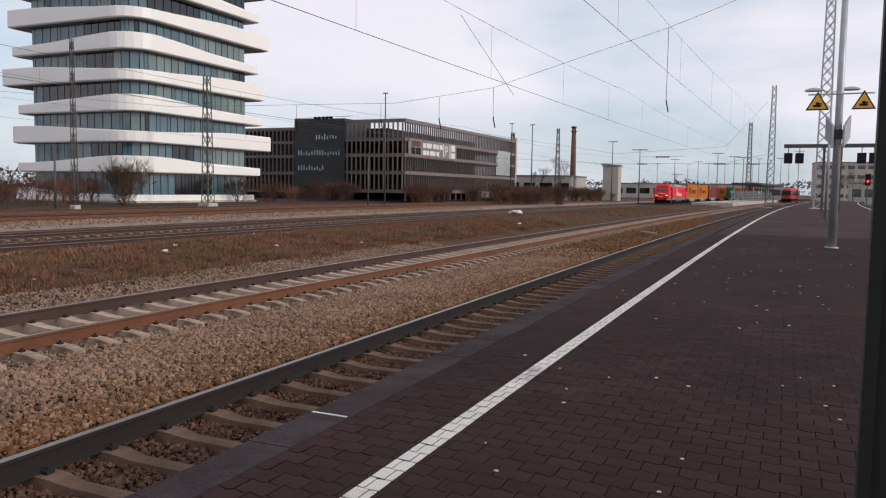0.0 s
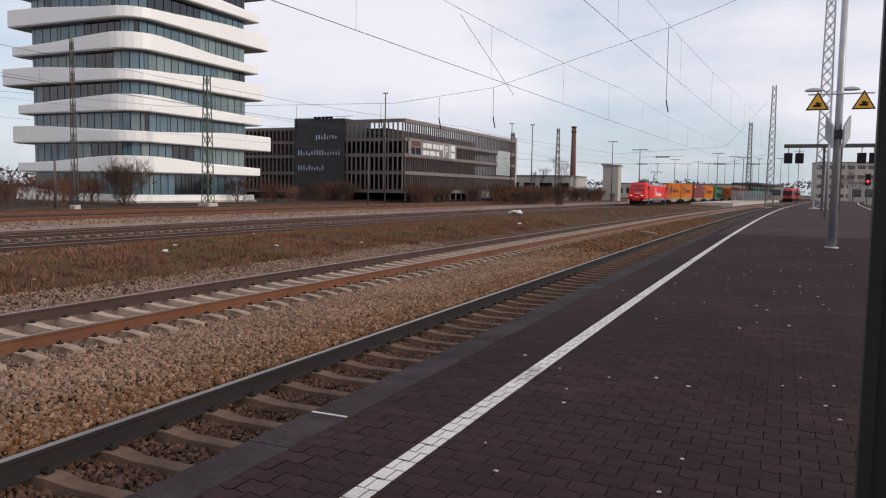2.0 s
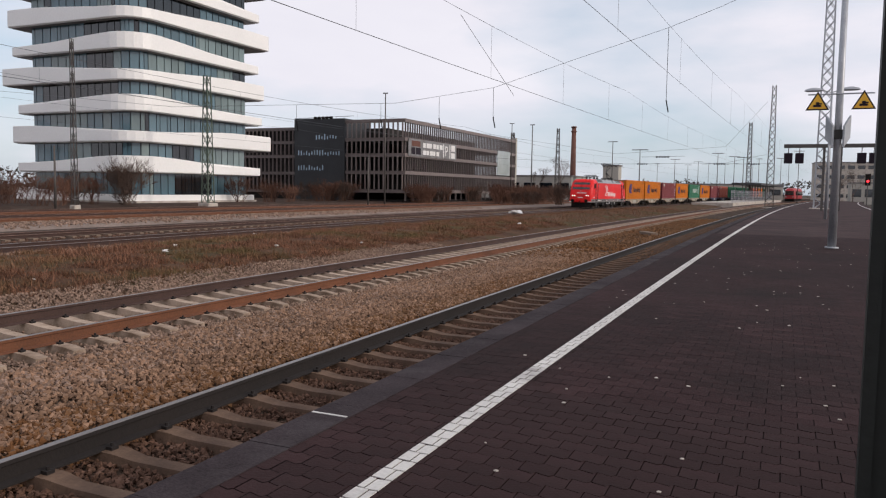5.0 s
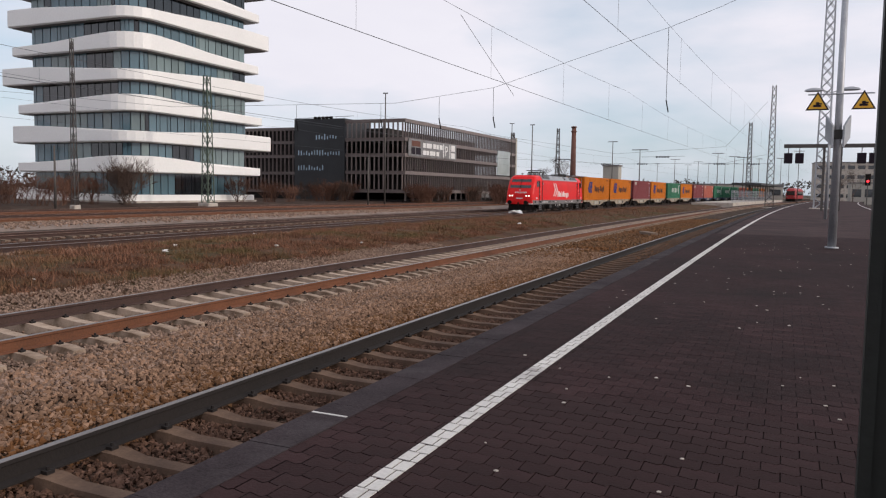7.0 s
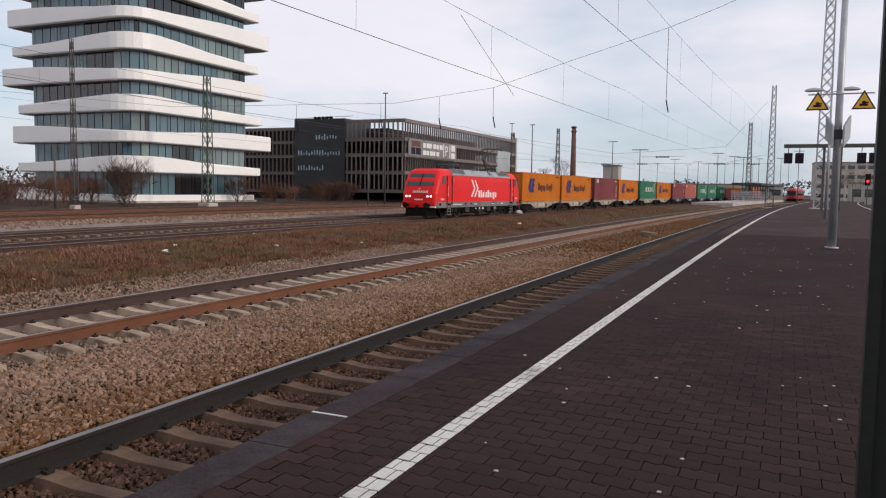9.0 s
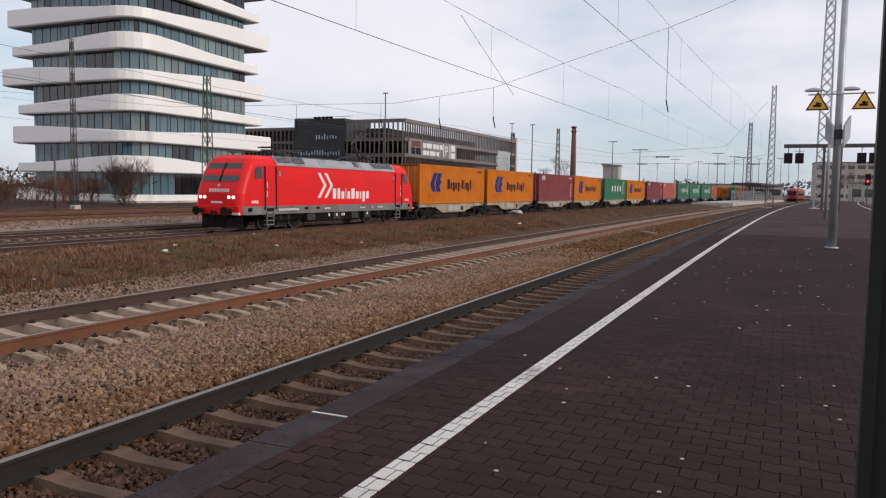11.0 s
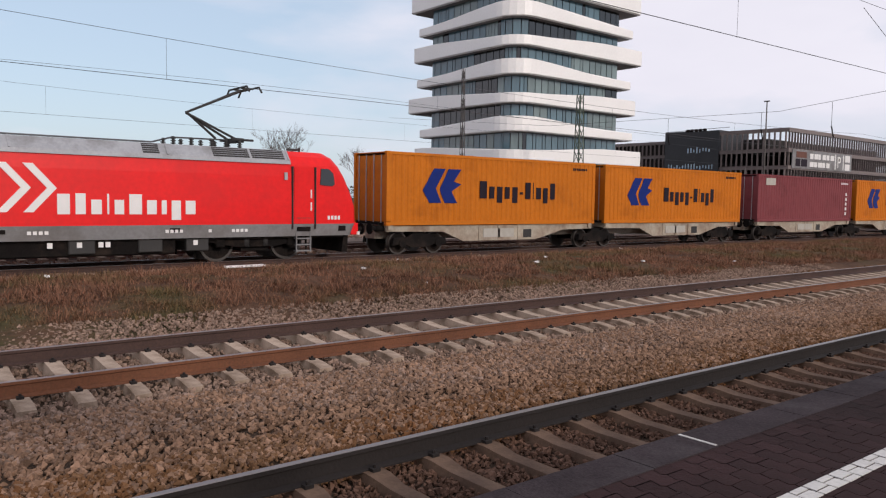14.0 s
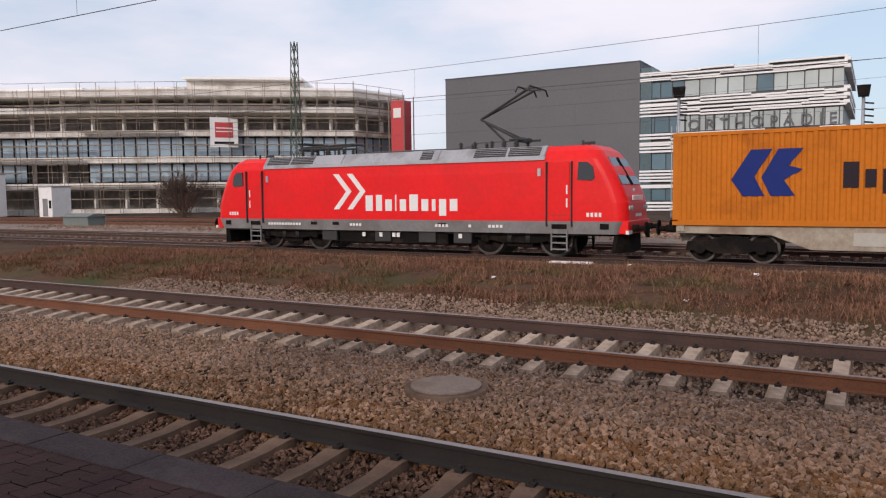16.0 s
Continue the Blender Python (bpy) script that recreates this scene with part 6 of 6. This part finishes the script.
rnd = random.Random(77)
shrubs = [plant("shrub", s, 2.6, 0.9, 12, 4, 0.03, mm, "bare reddish-brown winter shrub", "shrub", "shrubs beside the sidings") for s, mm in ((1, M_TWIG_RED), (2, M_TWIG), (3, M_TWIG_RED))]
spots = [(rnd.uniform(-66, -61.5), rnd.uniform(78, 108)) for _ in range(18)] + [(rnd.uniform(-55, -51), rnd.uniform(106, 168)) for _ in range(34)] + [(rnd.uniform(-74, -61.5), rnd.uniform(40, 62)) for _ in range(16)] + [(rnd.uniform(-58, -38), rnd.uniform(165, 215)) for _ in range(34)] + [(rnd.uniform(-70, -62), rnd.uniform(-78, -60)) for _ in range(8)] + [(-d * math.sin(radians(a)), d * math.cos(radians(a))) for a, d in [(rnd.uniform(15.2, 20.5), rnd.uniform(118, 172)) for _ in range(58)]] + [(rnd.uniform(-78, -62), rnd.uniform(-1, 34)) for _ in range(12)]
for i, (x, y) in enumerate(spots):
    s = rnd.uniform(0.6, 1.35)
    m = pose(x, y, 0.0, 0, 0, rnd.uniform(0, 360))
    if i < 3:
        shrubs[i].matrix_basis = m
    else:
        ob = copy_thing(shrubs[i % 3], m)
        ob.scale = (s * 1.2, s * 1.2, s)
big = plant("bush", 9, 4.4, 1.4, 26, 5, 0.035, M_TWIG, "large bare bush before the office tower", "shrub", "")
big.matrix_basis = pose(-61.8, 58.5, 0.1)
for x, y, k in ((-56.0, -63.6, 1.0), (-86.0, -49.0, 1.5)):
    ob = copy_thing(big, pose(x, y, 0.0, 0, 0, x * 31))
    ob.scale = (k, k, k)
    tagged(ob, "large bare bush before the building site", "shrub")
trees = [plant("bare_tree", s, 11.0, 0.35, 1, 7, 0.16, M_TWIG, "leafless winter tree with a fine crown of twigs", "tree", "bare trees") for s in (31, 32)]
tspots = [(-104, 44, 1.0), (-103, 52, 1.05), (-108, 37, 0.8), (-52, 190, 0.9), (-60, 196, 1.0), (-98, 62, 0.8), (-101, 68, 0.9), (-100, -40, 0.8), (-106, 30, 0.7), (16, 215, 0.7), (13.5, 225, 0.8), (-112, 58, 1.0), (-96, 92, 0.9)]
for i, (x, y, s) in enumerate(tspots):
    m = pose(x, y, 0, 0, 0, i * 67)
    ob = trees[i] if i < 2 else copy_thing(trees[i % 2], m)
    ob.matrix_basis = m
    ob.scale = (s, s, s)
# far woods on the horizon, many small clumps
v, f = [], []
r = random.Random(6)
for k in range(11000):
    az = radians(r.uniform(-12, 62) if k % 4 else r.uniform(62, 160))
    d = r.uniform(430, 620)
    hgt = 9 + 5 * noise.noise(Vector((az * 9, 0, 1))) + 3 * noise.noise(Vector((az * 40, 0, 4)))
    c = Vector((-d * math.sin(az), d * math.cos(az), max(0.5, r.random() ** 0.6 * hgt)))
    s = r.uniform(0.45, 1.2)
    n0 = len(v)
    v += [tuple(c + Vector((r.uniform(-1, 1), r.uniform(-1, 1), r.uniform(-1, 1))) * s) for _ in range(4)]
    f += [(n0, n0 + 1, n0 + 2), (n0, n0 + 2, n0 + 3), (n0, n0 + 1, n0 + 3), (n0 + 1, n0 + 2, n0 + 3)]
tagged(raw("distant_woods", v, f, M_PINE), "dark line of woods on the horizon", "trees", kind="stuff")

# ---------------- loose stones and dead grass ----------------
def stones(name, n, xr, yr, size, bed, material, label, skip=()):
    g = np.random.default_rng(len(name) + n)
    x = g.uniform(xr[0], xr[1], n)
    y = g.uniform(yr[0], yr[1], n)
    z = np.interp(x, bed[0], bed[1]) + g.uniform(0.0, 0.03, n)
    octa = np.array([(1, 0.2, 0.1), (-0.2, 1, 0), (-1, 0.1, -0.2), (0.1, -1, 0.2), (0, 0.1, 1), (0.1, 0, -1)], float) * 1.35
    v = (octa[None] + g.uniform(-0.32, 0.32, (n, 6, 3))) * g.uniform(0.6, 1.25, (n, 1, 3)) * (size * g.uniform(0.6, 1.4, (n, 1, 1))) / 2
    q = g.normal(size=(n, 4))
    q /= np.linalg.norm(q, axis=1, keepdims=True)
    w, a, b, c = q.T
    rot = np.stack([np.stack([1 - 2 * (b * b + c * c), 2 * (a * b - w * c), 2 * (a * c + w * b)], -1), np.stack([2 * (a * b + w * c), 1 - 2 * (a * a + c * c), 2 * (b * c - w * a)], -1), np.stack([2 * (a * c - w * b), 2 * (b * c + w * a), 1 - 2 * (a * a + b * b)], -1)], 1)
    v = np.einsum("nij,nkj->nki", rot, v) + np.stack([x + 0.5 * IR * y * y, y, z], -1)[:, None]
    tri = np.array(((0, 1, 4), (1, 2, 4), (2, 3, 4), (3, 0, 4), (1, 0, 5), (2, 1, 5), (3, 2, 5), (0, 3, 5)))
    fc = (tri[None] + (np.arange(n) * 6)[:, None, None]).reshape(-1)
    me = bpy.data.meshes.new(name)
    me.vertices.add(n * 6)
    me.vertices.foreach_set("co", v.reshape(-1))
    me.loops.add(len(fc))
    me.loops.foreach_set("vertex_index", fc.astype(np.int32))
    me.polygons.add(n * 8)
    me.polygons.foreach_set("loop_start", np.arange(0, n * 24, 3, dtype=np.int32))
    me.update(calc_edges=True)
    me.shade_flat()
    me.materials.append(material)
    return tagged(new(name, me), label, "gravel", kind="stuff")


BED = ([-15.6, -14.8, -14.1, -13.5, -12.6, -12.4, -10.4, -9.6, -9.2, -8.0, -6.4, -6.15, -3.0], [-0.19, -0.35, -0.42, -0.35, -0.30, -0.355, -0.425, -0.425, -0.33, -0.28, -0.245, -0.30, -0.32])
stones("track_ballast", 46000, (-5.75, -3.2), (-14, 25), 0.045, BED, M_STONE_DARK, "dark oily crushed stone between the rails of the platform track")
stones("rusty_ballast", 26000, (-7.0, -5.6), (-15, 27), 0.05, BED, M_STONE, "rust-brown crushed stone beside the platform track")
stones("brown_ballast", 48000, (-9.4, -6.3), (-15, 30), 0.054, BED, M_STONE_MID, "brown crushed stone between the tracks")
stones("grey_ballast", 88000, (-15.3, -7.6), (-19, 32), 0.052, BED, M_STONE_GREY, "grey-brown crushed stone round the second track")
stones("far_ballast", 15000, (-14.0, -3.3), (27, 75), 0.10, BED, M_STONE, "rust-brown crushed stone farther along the tracks")
stones("gravel_strip_stones", 9000, (-40.8, -36.4), (-60, 90), 0.13, ([-41.2, -40.6, -36.6, -36.2], [-0.22, -0.10, -0.12, -0.28]), M_STONE_GREY, "pale crushed stone on the strip beside the freight track")
stones("freight_ballast", 17000, (-32.6, -24.2), (-45, 75), 0.09, ([-33, -24], [-0.25, -0.27]), M_STONE_DARK, "dull brown crushed stone round the freight track")
stones("verge_stones", 5000, (-24.6, -22.6), (-35, 60), 0.07, ([-24.6, -22.6], [-0.26, -0.16]), M_STONE_GREY, "scattered stones beside the freight track")


def grass(name, n, xr, yr, ln, label, seed):
    g = np.random.default_rng(seed)
    x = g.uniform(xr[0], xr[1], n)
    y = g.uniform(yr[0], yr[1], n)
    px, pz = [p[0] for p in prof][::-1], [p[1] for p in prof][::-1]
    keep = np.array([noise.noise(Vector((a * 0.9, b * 0.6, 5))) > -0.36 + 0.3 * noise.noise(Vector((a * 0.2, b * 0.12, 8))) for a, b in zip(x, y)])
    x, y = x[keep], y[keep]
    n = len(x)
    z = np.interp(x, px, pz) + np.array([0.10 * noise.noise(Vector((a * 0.5, b * 0.35, 3))) for a, b in zip(x, y)]) - 0.01
    tuft = np.array([0.75 + 1.1 * noise.noise(Vector((a * 1.6, b * 1.3, 11))) for a, b in zip(x, y)]).clip(0.25, 1.6)
    a, l, t = g.uniform(0, math.tau, n), ln * tuft * g.uniform(0.4, 1.3, n), g.uniform(0.35, 1.5, n)
    base = np.stack([x + 0.5 * IR * y * y, y, z], -1)
    side = np.stack([-np.sin(a), np.cos(a), 0 * a], -1) * 0.011
    tip = base + np.stack([np.cos(a) * np.sin(t), np.sin(a) * np.sin(t), np.cos(t)], -1) * l[:, None]
    v = np.stack([base - side, base + side, tip], 1).reshape(-1, 3)
    fc = np.arange(n * 3, dtype=np.int32)
    me = bpy.data.meshes.new(name)
    me.vertices.add(n * 3)
    me.vertices.foreach_set("co", v.reshape(-1))
    me.loops.add(n * 3)
    me.loops.foreach_set("vertex_index", fc)
    me.polygons.add(n)
    me.polygons.foreach_set("loop_start", np.arange(0, n * 3, 3, dtype=np.int32))
    me.update(calc_edges=True)
    me.shade_flat()
    me.materials.append(M_GRASS)
    return tagged(new(name, me), label, "grass", kind="stuff")


grass("dead_grass", 250000, (-23.9, -15.0), (-30, 55), 0.25, "matted dead brown grass on the bank", 1)
grass("short_dead_grass", 70000, (-17.6, -15.1), (-28, 50), 0.13, "short dead grass on the edge of the bank", 3)
grass("far_dead_grass", 26000, (-23.9, -14.6), (55, 110), 0.34, "matted dead brown grass farther along the bank", 2)


# ---------------- motion of the trains ----------------
def motions():
    times = [0.5 * i for i in range(33)]
    walk(LOCO, [(t, on_line(front_at(t) - 10.35)) for t in times])
    for ob, d, lift, kind in CARRIED:
        half = 12.6 if kind == "w" else 6.1
        walk(ob, [(t, on_line(front_at(t) + d, lift, half)) for t in times])
    fine = [i / 15 for i in range(241)]
    for host, sets, r in [(LOCO, LOCO_WS, 0.62)] + [(ob, [c for c in ob.children if c.name.startswith("wheelset")], 0.46) for ob, d, lift, kind in CARRIED if kind == "w"]:
        for c in sets:
            y = c.matrix_basis.translation.y
            walk(c, [(t, pose(0, y, r, math.degrees((front_at(0) - front_at(t)) / r), 0, 0)) for t in fine])
    walk(REGIONAL, [(t, pose(C2 + bend(y), y, Z2, 0, 0, -math.degrees(IR * y))) for t, y in ((0.0, 236.0), (4.0, 243.0), (9.0, 250.0), (16.0, 255.0))])


motions()
